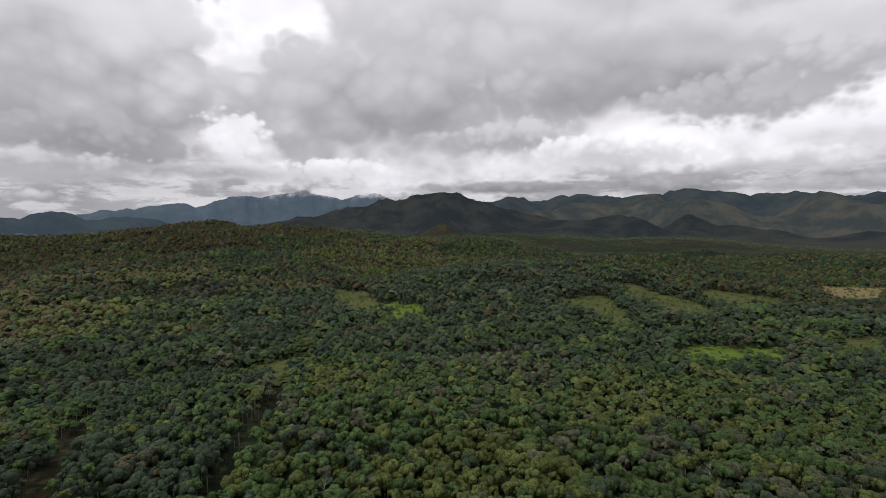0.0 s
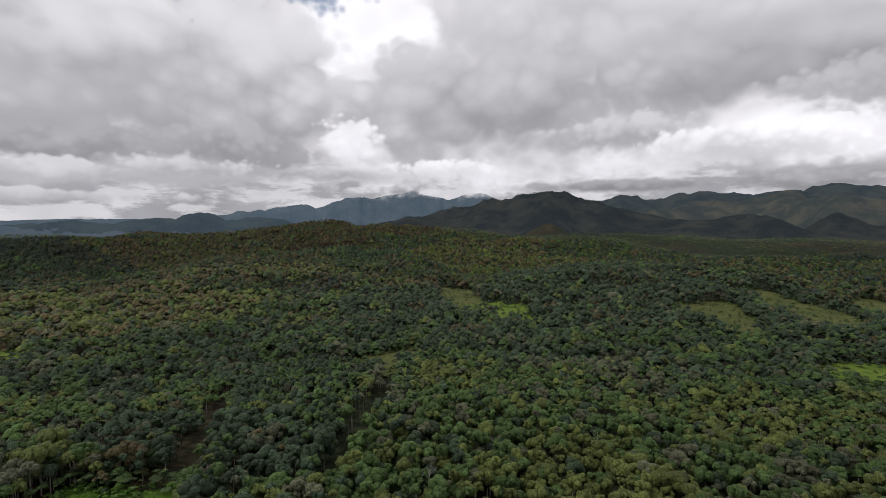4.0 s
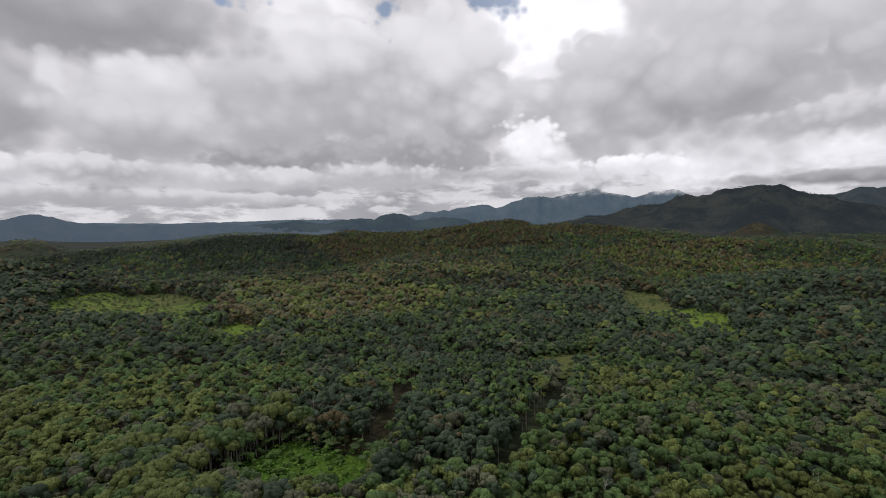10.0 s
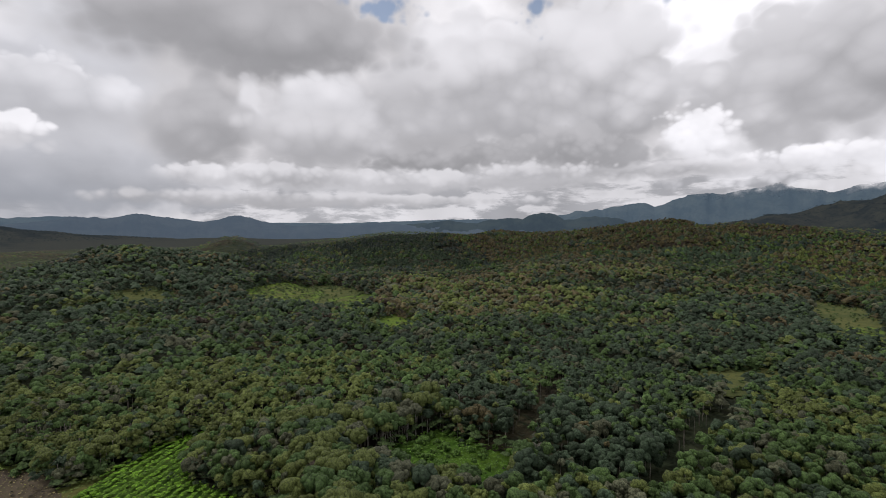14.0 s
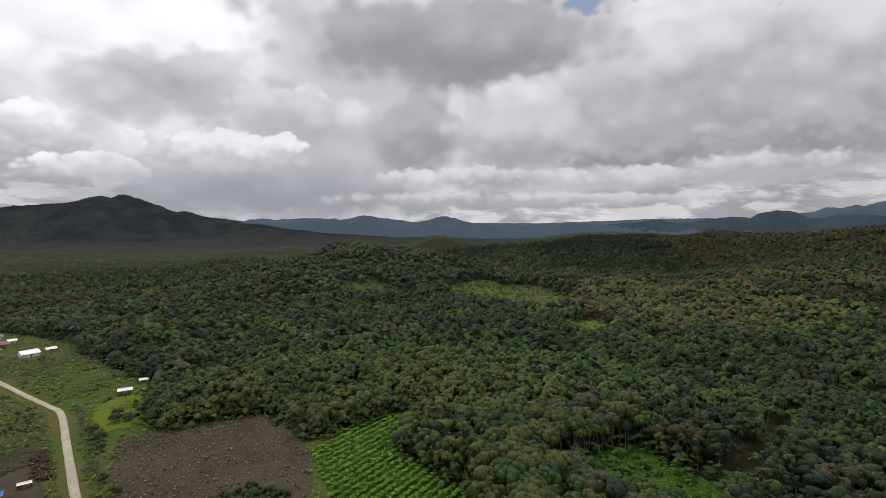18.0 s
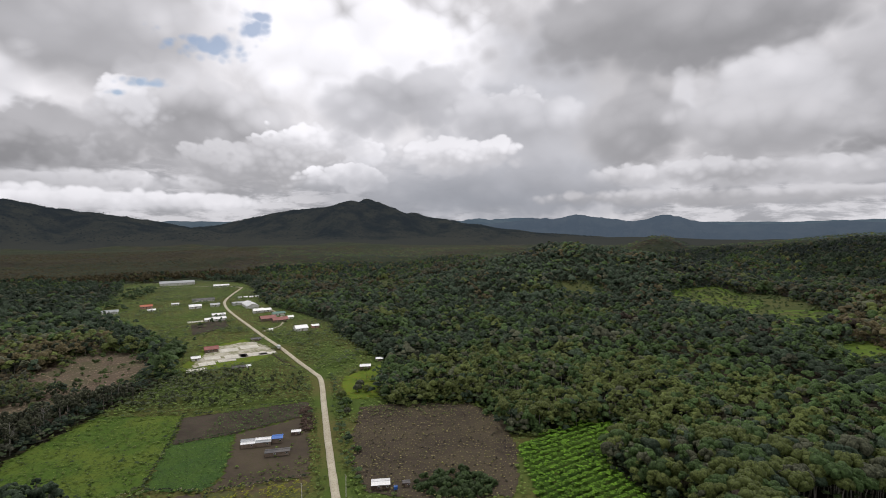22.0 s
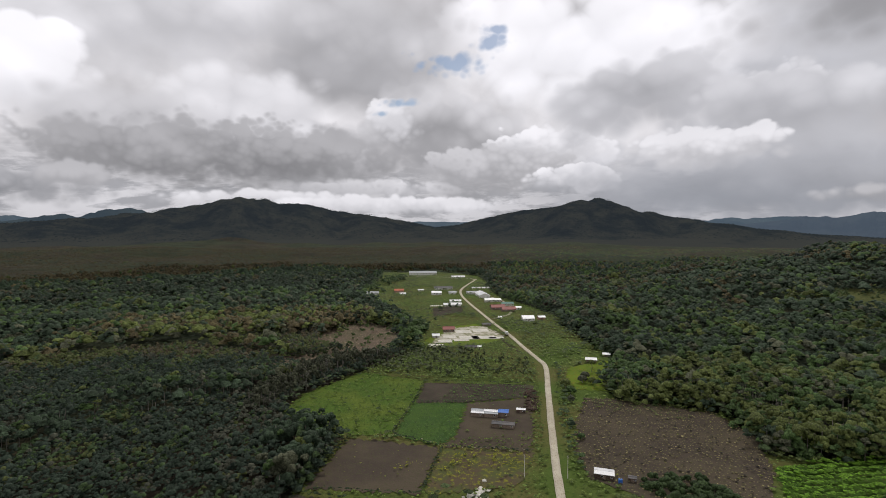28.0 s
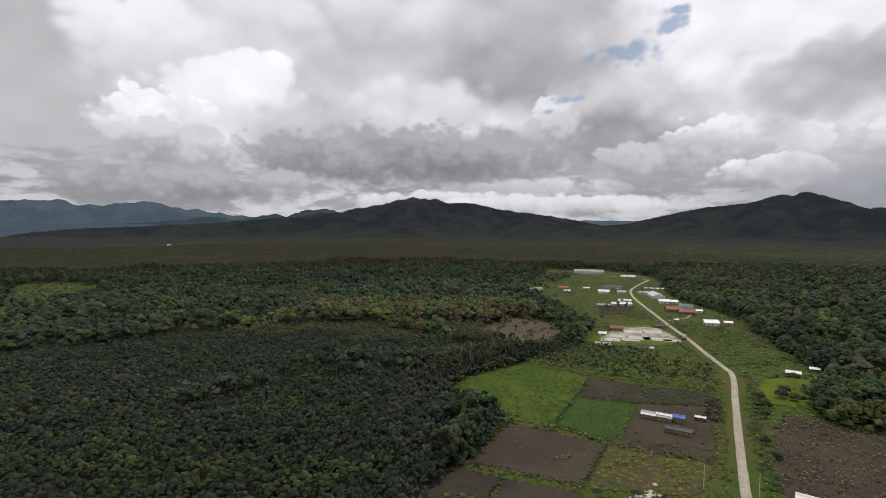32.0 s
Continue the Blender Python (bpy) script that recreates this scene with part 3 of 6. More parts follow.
# the ground: one sheet from under the camera to the horizon, finer where it is near
bearings = np.radians(np.concatenate([np.arange(-48, 208, 0.45), np.arange(208, 312, 4.0)]))
rings = np.concatenate([[0.5, 40, 80], np.geomspace(100, 4950, 240)])
ga, gr = np.meshgrid(bearings, rings)
gx, gy = -gr * np.sin(ga), gr * np.cos(ga)
gz = land(gx, gy)
nb = len(bearings)
i0 = (np.arange(len(rings) - 1)[:, None] * nb + np.arange(nb)[None, :]).ravel()
i1 = (np.arange(len(rings) - 1)[:, None] * nb + (np.arange(nb)[None, :] + 1) % nb).ravel()
land_verts, land_faces = np.stack([gx, gy, gz], -1).reshape(-1, 3), np.stack([i0, i1, i1 + nb, i0 + nb], 1)
split_at, split_far = int(np.searchsorted(rings, 2650)) * nb, int(np.searchsorted(rings, 4230)) * nb
ground = new("ground", mesh_of("ground", land_verts, land_faces[:split_at], GROUND))
mountains = land_faces[split_at:split_far]
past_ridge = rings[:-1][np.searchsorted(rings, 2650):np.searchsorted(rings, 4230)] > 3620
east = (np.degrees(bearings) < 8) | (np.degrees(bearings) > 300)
# the eastern foothills take paler colours, standing in for sunshine on them
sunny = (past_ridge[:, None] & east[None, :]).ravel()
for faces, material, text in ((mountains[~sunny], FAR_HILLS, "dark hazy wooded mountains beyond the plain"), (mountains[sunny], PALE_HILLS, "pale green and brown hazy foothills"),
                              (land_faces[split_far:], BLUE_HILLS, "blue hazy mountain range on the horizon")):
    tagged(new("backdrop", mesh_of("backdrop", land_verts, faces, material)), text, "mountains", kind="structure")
tagged(ground, "wide valley floor and wooded hills under scrub and heath", "ground", kind="structure")


def backdrop(name, peaks, low, d, material, label, seed):
    """A far range: crest heights from its peaks, with thickness in depth."""
    az = np.arange(-50, 210, 0.15)
    crest = np.full(az.shape, float(low))
    for a, h, w in peaks:
        crest = np.maximum(crest, low + (h - low) * np.exp(-0.7 * np.abs((az - a) / w) ** 1.7))
    crest = crest + fractal(az * 0.9 + seed, az * 0 + seed, 5) * np.clip(crest - low + 25, 20, 130) * 0.22
    rows = []
    for depth, share in ((-330, 0.0), (-220, 0.34), (-120, 0.68), (0, 1.0), (60, 0.6), (90, 0.0)):
        rr = d + depth + fractal(az * 0.7 + share * 9, az * 0 + seed + depth * 0.01, 4) * 60 * (share > 0)
        ridge = crest * share * (1 + fractal(az * 1.3 + depth, az * 0 + seed, 4) * 0.25 * (share < 1))
        rows.append(np.stack([-rr * np.sin(np.radians(az)), rr * np.cos(np.radians(az)), ridge - 30 * (share == 0)], -1))
    v = np.stack(rows)
    n = len(az)
    k = (np.arange(len(rows) - 1)[:, None] * n + np.arange(n - 1)[None, :]).ravel()
    ob = new(name, mesh_of(name, v.reshape(-1, 3), np.stack([k, k + 1, k + n + 1, k + n], 1), material))
    return tagged(ob, label, "mountains", kind="structure")


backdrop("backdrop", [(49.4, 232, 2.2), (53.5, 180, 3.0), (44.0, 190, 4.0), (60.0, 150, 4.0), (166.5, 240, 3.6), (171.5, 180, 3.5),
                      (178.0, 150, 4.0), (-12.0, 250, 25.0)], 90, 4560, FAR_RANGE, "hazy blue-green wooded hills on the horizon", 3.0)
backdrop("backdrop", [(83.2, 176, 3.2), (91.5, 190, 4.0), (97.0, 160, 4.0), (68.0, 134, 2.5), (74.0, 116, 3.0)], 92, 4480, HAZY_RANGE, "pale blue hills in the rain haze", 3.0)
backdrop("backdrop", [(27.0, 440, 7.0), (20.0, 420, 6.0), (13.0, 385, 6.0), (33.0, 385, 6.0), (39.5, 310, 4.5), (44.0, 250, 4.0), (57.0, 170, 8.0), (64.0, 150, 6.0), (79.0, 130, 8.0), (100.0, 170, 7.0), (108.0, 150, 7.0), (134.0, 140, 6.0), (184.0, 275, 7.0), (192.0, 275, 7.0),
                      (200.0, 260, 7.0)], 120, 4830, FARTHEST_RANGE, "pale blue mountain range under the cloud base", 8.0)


# ---- clearings: plan outlines that stay free of forest ----
SETTLED = [(-59, -137), (-83, -152), (-119, -176), (-113, -223), (-136, -239), (-184, -250), (-246, -264), (-266, -286), (-318, -362), (-372, -486), (-412, -560), (-560, -690), (-620, -760), (-735, -740),
           (-720, -600), (-650, -520), (-560, -440), (-507, -380), (-470, -310), (-430, -250), (-400, -232), (-340, -165), (-325, -144), (-264, -125), (-247, -112), (-264, -64), (-245, -47), (-226, -41),
           (-243, -14), (-260, 16), (-236, 12), (-210, 4), (-190, 17), (-168, 34), (-130, 20), (-100, -30), (-60, -100)]
HOLLOW = [(-197, 80), (-205, 112), (-176, 121), (-166, 130), (-146, 114), (-140, 92), (-160, 74), (-187, 60)]


def inside(poly, x, y):
    """Which of the places lie in a plan outline."""
    hit = np.zeros(np.shape(x), bool)
    for (ax, ay), (bx, by) in zip(poly, poly[1:] + poly[:1]):
        cross = (ay > y) != (by > y)
        hit ^= cross & (x < (bx - ax) * (y - ay) / ((by - ay) or 1e-9) + ax)
    return hit


def near_line(line, x, y, reach):
    """Which of the places lie near a plan line."""
    hit = np.zeros(np.shape(x), bool)
    for (ax, ay), (bx, by) in zip(line, line[1:]):
        k = np.clip(((x - ax) * (bx - ax) + (y - ay) * (by - ay)) / ((bx - ax) ** 2 + (by - ay) ** 2), 0, 1)
        hit |= np.hypot(x - ax - k * (bx - ax), y - ay - k * (by - ay)) < reach
    return hit


ROAD = [(-112, -62), (-150, -89), (-181, -110), (-228, -141), (-272, -170), (-285, -184), (-305, -209), (-334, -244), (-364, -283), (-400, -328), (-440, -378), (-480, -425), (-525, -468), (-580, -504), (-660, -552)]
TRACK_A = [(-222, 204), (-198, 172), (-185, 153), (-163, 126), (-140, 100)]
TRACK_B = [(-160, 288), (-140, 238), (-124, 190), (-112, 150)]
MEADOWS = [
    ('olive', [(-304, 691), (-285, 647), (-219, 512), (-199, 494), (-151, 481), (-161, 515), (-263, 699)]),
    ('olive', [(105, 733), (112, 607), (145, 567), (174, 545), (187, 583), (201, 638), (166, 707), (135, 735), (107, 752)]),
    ('olive', [(18, 585), (46, 506), (74, 478), (94, 507), (100, 542), (94, 634), (73, 657), (19, 616)]),
    ('olive', [(196, 687), (218, 633), (270, 617), (298, 667), (317, 710), (286, 750), (248, 789), (207, 725)]),
    ('olive', [(208, 386), (234, 390), (248, 413), (298, 498), (246, 480), (230, 448)]),
    ('olive', [(-718, 213), (-708, 140), (-651, 91), (-624, 87), (-594, 91), (-519, 198), (-555, 218), (-584, 229)]),
    ('olive', [(-658, -7), (-649, -40), (-618, -60), (-598, -58), (-583, -49), (-601, -1), (-621, -1)]),
    ('olive', [(-661, -21), (-634, -60), (-614, -59), (-579, -42), (-588, -15), (-617, 5), (-641, 5)]),
    ('olive', [(93, -745), (99, -797), (135, -873), (195, -883), (219, -832), (202, -766), (151, -633), (123, -684)]),
    ('olive', [(-844, -355), (-786, -376), (-707, -338), (-636, -298), (-644, -273), (-737, -310)]),
    ('olive', [(-209, 297), (-196, 278), (-173, 273), (-160, 299), (-152, 327), (-162, 348), (-177, 368), (-197, 334)]),
    ('lime', [(-207, 551), (-195, 517), (-178, 489), (-149, 477), (-110, 475), (-117, 506), (-129, 553), (-174, 579)]),
    ('lime', [(97, 377), (115, 363), (169, 382), (185, 411), (197, 440), (128, 431), (104, 403)]),
    ('lime', [(-482, 210), (-468, 178), (-443, 168), (-409, 164), (-395, 185), (-426, 208), (-450, 220)]),
    ('lime', [(-734, 150), (-670, 94), (-623, 74), (-600, 71), (-593, 149), (-641, 170), (-676, 179)]),
    ('lime', [(-610, 238), (-608, 181), (-574, 171), (-523, 168), (-530, 210), (-559, 222)]),
    ('tan', [(362, 698), (374, 674), (407, 683), (425, 713), (471, 790), (497, 835), (410, 837), (387, 790)]),
    ('slash', [(-289, -330), (-282, -378), (-223, -365), (-206, -338), (-192, -279), (-230, -270), (-265, -304)]),
    ('slash', [(-215, -296), (-192, -307), (-164, -309), (-151, -285), (-166, -267), (-198, -274)]),
]


# ---- forest ----
def clump_set(count, size, seed, tall=0.9, spread=1.0, sides=6, rings=2):
    """A crown as a bunch of rounded leaf heads over a dome, one unit in radius; its top lies at the height of tall."""
    r = np.random.default_rng(seed)
    profile = [(0.66, 0.74), (1.0, 0.08), (0.72, -0.75)][:rings]
    faces = [(0, 1 + k, 1 + (k + 1) % sides) for k in range(sides)]
    for ring in range(rings - 1):
        for k in range(sides):
            a, b = 1 + ring * sides + k, 1 + ring * sides + (k + 1) % sides
            faces += [(a, a + sides, b + sides), (a, b + sides, b)]
    faces, corners = np.array(faces), 1 + rings * sides
    vs, fs, hue = [], [], []
    for k in range(count):
        up = 1 - (k + 0.3 * r.random()) / count * 0.95
        out = math.sqrt(max(0.0, 1 - up * up)) * (0.72 + 0.3 * r.random()) * spread
        a = k * 2.4 + 0.9 * r.random()
        at = np.array([out * math.cos(a), out * math.sin(a), tall * (0.3 + 0.7 * up)]) if count > 1 else np.array([0, 0, tall * 0.5])
        s = size * (0.72 + 0.56 * r.random())
        head = [(0.0, 0.0, 0.96 + 0.15 * r.random())]
        for wide, high in profile:
            turn = r.random()
            for q in range(sides):
                t, bulge = 6.2832 * (q + turn * 0.5) / sides + 0.25 * r.normal(), 0.72 + 0.56 * r.random()
                head.append((wide * math.cos(t) * bulge, wide * math.sin(t) * bulge, high * (0.9 + 0.2 * r.random()) + (0.12 * r.normal() if high < 0.5 else 0)))
        lump = np.array(head) * np.array([s, s, s * (0.9 if count > 1 else tall)])
        fs.append(faces + corners * k)
        vs.append(lump + at)
        hue.append(np.full(corners, 0.84 + 0.32 * r.random()))
    return np.concatenate(vs), np.concatenate(fs), np.concatenate(hue)


# the bluish entry is distance haze given as a leaf colour
OLIVE, GREEN, DEEP, GREY, BROWN, HAZE_BLUE, RUST = (0.083, 0.103, 0.030), (0.051, 0.087, 0.028), (0.035, 0.055, 0.033), (0.076, 0.082, 0.052), (0.084, 0.070, 0.035), (0.034, 0.048, 0.042), (0.052, 0.040, 0.030)
KINDS = np.array([OLIVE, GREEN, DEEP, GREY, BROWN, HAZE_BLUE, RUST])


def scatter(inner, outer, step, seed, az0=-36, az1=200):
    """Places on a shaken six-sided lattice in a ring round the camera."""
    r = np.random.default_rng(seed)
    n = int(outer / step / 0.87) + 2
    i, j = np.meshgrid(np.arange(-n, n + 1), np.arange(-n, n + 1))
    x = (i + 0.5 * (j % 2)) * step
    y = j * step * 0.87
    x, y = (x + (r.random(x.shape) - 0.5) * step * 0.75).ravel(), (y + (r.random(x.shape) - 0.5) * step * 0.75).ravel()
    d, az = np.hypot(x, y), (np.degrees(np.arctan2(-x, y)) - az0) % 360
    keep = (d > inner) & (d < outer) & (az < az1 - az0)
    return x[keep], y[keep]


def wooded(x, y):
    free = inside(SETTLED, x, y) | inside(HOLLOW, x, y)
    ex, ey = x + 22 * fractal(x / 17, y / 17 + 8, 3), y + 22 * fractal(x / 17 + 30, y / 17, 3)
    for _, m in MEADOWS:
        free |= inside(m, ex, ey)
    free |= near_line(TRACK_A, x, y, 5.5) | near_line(TRACK_B, x, y, 5.1) | near_line(ROAD, x, y, 6)
    return ~free


def kinds_at(x, y, r):
    """The mix of tree kinds changes over the land, in patches, with cloud shade and haze put into the colours."""
    d, az = np.hypot(x, y), np.degrees(np.arctan2(-x, y)) % 360
    west = (az > 128) & (az < 260)
    wet = fractal(x / 140 + 3, y / 140, 3) + 0.25 * fractal(x / 45, y / 45, 2)
    dry = fractal(x / 330 + 9, y / 330 + 4, 4)
    w = np.zeros((len(x), 7)) + np.array([0.22, 0.34, 0.30, 0.10, 0.02, 0.01, 0.01])
    reach = np.interp((az + 180) % 360 - 180, [-28, -6, 13, 28, 41, 54, 60, 66, 71, 80, 88, 96, 110], [360, 315, 310, 288, 246, 265, 292, 302, 335, 350, 390, 385, 330])
    near = (d < reach + 60 * wet) & ~west
    w[near] = [0.52, 0.30, 0.08, 0.10, 0.0, 0.0, 0.0]
    w[near & (wet > 0.14)] = [0.26, 0.42, 0.18, 0.14, 0.0, 0.0, 0.0]
    mid = ~near & (d < 640) & ~west
    w[mid & (wet < -0.12)] = [0.40, 0.30, 0.15, 0.13, 0.02, 0, 0]
    w[mid & (wet >= -0.12)] = [0.08, 0.36, 0.46, 0.08, 0.01, 0, 0.01]
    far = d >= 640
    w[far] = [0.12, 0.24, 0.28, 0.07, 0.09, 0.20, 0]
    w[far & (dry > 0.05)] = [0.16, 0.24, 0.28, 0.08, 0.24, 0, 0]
    w[west & (d < 700)] = [0.05, 0.24, 0.62, 0.09, 0.0, 0.0, 0]
    w[west & (d < 300) & (wet > 0.10)] = [0.24, 0.34, 0.34, 0.08, 0.0, 0, 0]
    w[west & (d >= 700)] = [0.03, 0.12, 0.76, 0.08, 0.01, 0, 0]
    w[west & (d >= 1020 + 160 * dry)] = [0.04, 0.02, 0.10, 0.04, 0.80, 0, 0]
    w[mid & (d < 480)] = [0.04, 0.38, 0.52, 0.06, 0, 0, 0]
    # brightness factors: cloud shade and sunny stretches multiplied into the leaf colours
    baked_light = np.where(far, np.where(west, 0.74, 0.76), np.where(d > 335, np.where(d < 560, 0.95, 1.10), 1.05))
    baked_light = np.where(near, np.where(az > 300, 0.98, 1.06) + 0.24 * np.exp(-((az - 55) / 22) ** 2), np.where(west & (d >= 1020 + 160 * dry), 0.46, np.where(west & (d < 700), 1.06, baked_light)))
    # the bluish mix puts haze and cloud shade into the far hills' leaves
    scorched, russet, dusky, grassy, hazed_blue = [0.40, 0.08, 0.06, 0.13, 0.33, 0, 0], [0.20, 0.12, 0.08, 0.10, 0.42, 0, 0.08], [0.02, 0.16, 0.72, 0.08, 0.02, 0, 0], [0.50, 0.30, 0.05, 0.10, 0.05, 0, 0], [0.02, 0.10, 0.32, 0.08, 0, 0.48, 0]
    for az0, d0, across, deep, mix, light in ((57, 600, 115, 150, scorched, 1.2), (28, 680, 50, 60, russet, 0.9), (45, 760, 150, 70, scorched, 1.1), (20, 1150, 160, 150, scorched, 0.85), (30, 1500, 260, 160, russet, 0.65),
                                              (10, 1050, 160, 90, scorched, 0.85), (36, 1050, 130, 200, dusky, 0.9), (8, 760, 170, 110, dusky, 0.95), (-16, 1700, 500, 300, hazed_blue, 0.6), (15, 1900, 500, 300, hazed_blue, 0.6), (158, 440, 120, 80, scorched, 1.15), (62, 1250, 250, 260, hazed_blue, 0.48), (74, 1500, 330, 420, hazed_blue, 0.5),
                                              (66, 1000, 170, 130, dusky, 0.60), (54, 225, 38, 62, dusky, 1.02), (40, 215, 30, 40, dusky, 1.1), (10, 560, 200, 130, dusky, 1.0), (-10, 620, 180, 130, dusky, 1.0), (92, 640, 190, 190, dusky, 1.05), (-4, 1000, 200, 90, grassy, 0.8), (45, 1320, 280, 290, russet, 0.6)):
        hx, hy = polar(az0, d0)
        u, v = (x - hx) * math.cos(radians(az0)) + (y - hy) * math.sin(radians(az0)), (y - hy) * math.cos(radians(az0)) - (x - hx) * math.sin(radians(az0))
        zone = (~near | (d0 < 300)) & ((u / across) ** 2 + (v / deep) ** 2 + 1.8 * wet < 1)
        w[zone], baked_light[zone] = mix, light
    local = np.clip(0.5 + 1.1 * fractal(x / 26 + 70, y / 26, 3) + 0.32 * (r.random(len(x)) - 0.5), 0.0, 0.999)
    chance = np.where(r.random(len(x)) < 0.4, r.random(len(x)), local)
    pick = (chance[:, None] > np.cumsum(w / w.sum(1, keepdims=True), 1)).sum(1)
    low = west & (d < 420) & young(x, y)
    # regrowth colours darkened and cooled to stand in for bluish cloud shade
    shade_tint = np.where(low[:, None], np.array([0.72, 0.71, 0.80]), 1.0)
    return KINDS[np.minimum(pick, 6)] * baked_light[:, None] * shade_tint


def grow(name, x, y, templates, radius, height, seed, material, label, colours=None, sink=0.0, vary=0.36):
    """Crowns of one stretch of forest, joined: every crown a turned and scaled template."""
    r = np.random.default_rng(seed)
    z = land(x, y)
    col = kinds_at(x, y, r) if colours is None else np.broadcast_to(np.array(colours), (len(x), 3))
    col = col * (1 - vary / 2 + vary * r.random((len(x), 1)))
    which = r.integers(0, len(templates), len(x))
    vs, fs, cs, base = [], [], [], 0
    for k, (tv, tf, hue) in enumerate(templates):
        m = np.where(which == k)[0]
        if not len(m):
            continue
        a, s = r.random(len(m)) * 6.283, np.broadcast_to(radius, x.shape)[m] * (0.48 + 1.05 * r.random(len(m)) ** 1.7)
        h = np.broadcast_to(height, x.shape)[m] * (0.66 + 0.55 * r.random(len(m))) + z[m]
        ca, sa = np.cos(a), np.sin(a)
        px_ = (ca[:, None] * tv[:, 0] - sa[:, None] * tv[:, 1]) * s[:, None] + x[m][:, None]
        py_ = (sa[:, None] * tv[:, 0] + ca[:, None] * tv[:, 1]) * s[:, None] + y[m][:, None]
        pz_ = (tv[:, 2][None, :] - tv[:, 2].max()) * s[:, None] + h[:, None] - sink
        vs.append(np.stack([px_, py_, pz_], -1).reshape(-1, 3))
        fs.append((tf[None] + (np.arange(len(m)) * len(tv))[:, None, None] + base).reshape(-1, 3))
        cs.append((col[m][:, None, :] * hue[None, :, None]).reshape(-1, 3))
        base += len(m) * len(tv)
    v, f, c = np.concatenate(vs), np.concatenate(fs), np.concatenate(cs)
    me = mesh_of(name, v, f, material)
    at = me.attributes.new("leaf", "FLOAT_COLOR", "POINT")
    at.data.foreach_set("color", np.concatenate([c, np.ones((len(c), 1))], 1).astype(np.float32).ravel())
    return tagged(new(name, me), label, "forest", kind="stuff")


LEAVES_HAZED = foliage("leaves_hazed", 0.1, 0.3, 4.0, 0.45)
HILL_LEAF = LEAVES_HAZED.node_tree.nodes["Principled BSDF"]
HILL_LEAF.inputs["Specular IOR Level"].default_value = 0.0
# leaves on the ridges glow faintly blue in place of air haze
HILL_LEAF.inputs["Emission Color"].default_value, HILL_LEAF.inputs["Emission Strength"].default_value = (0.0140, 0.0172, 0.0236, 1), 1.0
LEAVES_YOUNG = foliage("leaves_young", 1.0, 0.7, 0.5, 0.75)
NEAR_CROWNS = [clump_set(5, 0.56, s, 1.1, 0.80, 5, 3) for s in range(8)]
SLIM_CROWNS = [clump_set(3, 0.56, 60 + s, 1.9, 0.8, 4, 2) for s in range(6)]
TALL_CROWNS = [clump_set(6, 0.46, 80 + s, 2.6, 0.9, 5, 3) for s in range(6)]
MID_CROWNS = [clump_set(3, 0.62, 20 + s, 1.5, 0.75, 5, 2) for s in range(8)]
FAR_CROWNS = [clump_set(1, 0.95, 40 + s, 1.1, sides=6, rings=1) for s in range(8)]
PAIR_CROWNS = [clump_set(2, 0.74, 120 + s, 1.4, 0.7, 5, 2) for s in range(8)]
HEAD_CROWNS = [clump_set(1, 0.95, 140 + s, 1.25, sides=4, rings=2) for s in range(8)]


def bearing(x, y):
    return np.degrees(np.arctan2(-x, y)) % 360


def near_side(x, y):
    """Where the wooded hills give way to the plain and its heath."""
    az = (bearing(x, y) + 60) % 360 - 60
    return np.hypot(x, y) < np.interp(az, [88, 110, 118, 150, 175], [1480, 1250, 1180, 1120, 1100]) + 180 * fractal(x / 120 + 7, y / 120, 3)


def thin(x, y, seed, gap=0.10):
    """Leaves single gaps in the canopy, in loose groups."""
    r = np.random.default_rng(seed)
    return r.random(len(x)) > gap * (1 + 4 * np.clip(fractal(x / 38 + 5, y / 38, 2), 0, 0.5))


BELTS = [([(8, -256), (-8, -258), (-31, -265)], 7), ([(-35, -273), (-66, -283), (-100, -272)], 5), ([(79, -420), (52, -413), (24, -420)], 6), ([(-126, -459), (-143, -383), (-157, -339), (-166, -312)], 8),
         ([(-68, -263), (-99, -259), (-146, -268)], 4), ([(-92, -190), (-106, -188), (-118, -181)], 6), ([(-74, -160), (-86, -166), (-100, -172)], 5)]


def young(x, y):
    """The low regrowth south of the fields, but for the belts of old trees in it."""
    ex, ey = x + 10 * fractal(x / 30, y / 30 + 8, 2), y + 10 * fractal(x / 30 + 30, y / 30, 2)
    belt = np.zeros(np.shape(x), bool)
    for line, reach in BELTS:
        belt |= near_line(line, ex, ey, reach)
    return (bearing(x, y) > 139) & (bearing(x, y) < 250) & ~belt


# old canopy near the camera; those in one stretch become trees of their own below
nx, ny = scatter(96, 335, 3.7, 11)
keep = wooded(nx, ny) & thin(nx, ny, 5) & ~young(nx, ny)
nx, ny = nx[keep], ny[keep]
single = (nx > -226) & (nx < -138) & (ny > 40) & (ny < 150)
tree_places = list(zip(nx[single], ny[single]))[:300]
single[np.where(single)[0][300:]] = False
nx, ny = nx[~single], ny[~single]
tall = 13.0 + 5 * fractal(nx / 60, ny / 60, 3)
close = np.hypot(nx, ny) < 245
grow("forest", nx[close], ny[close], NEAR_CROWNS, 2.95, tall[close], 1, LEAVES, "dense olive-green rainforest canopy of rounded crowns", vary=0.6)
grow("forest", nx[~close], ny[~close], MID_CROWNS, 2.95, tall[~close], 1, LEAVES, "dense olive-green rainforest canopy of rounded crowns", vary=0.6)
yx, yy = scatter(96, 420, 2.7, 15, 139, 202)
keep = wooded(yx, yy) & young(yx, yy) & thin(yx, yy, 6, 0.02)
yx, yy = yx[keep], yy[keep]
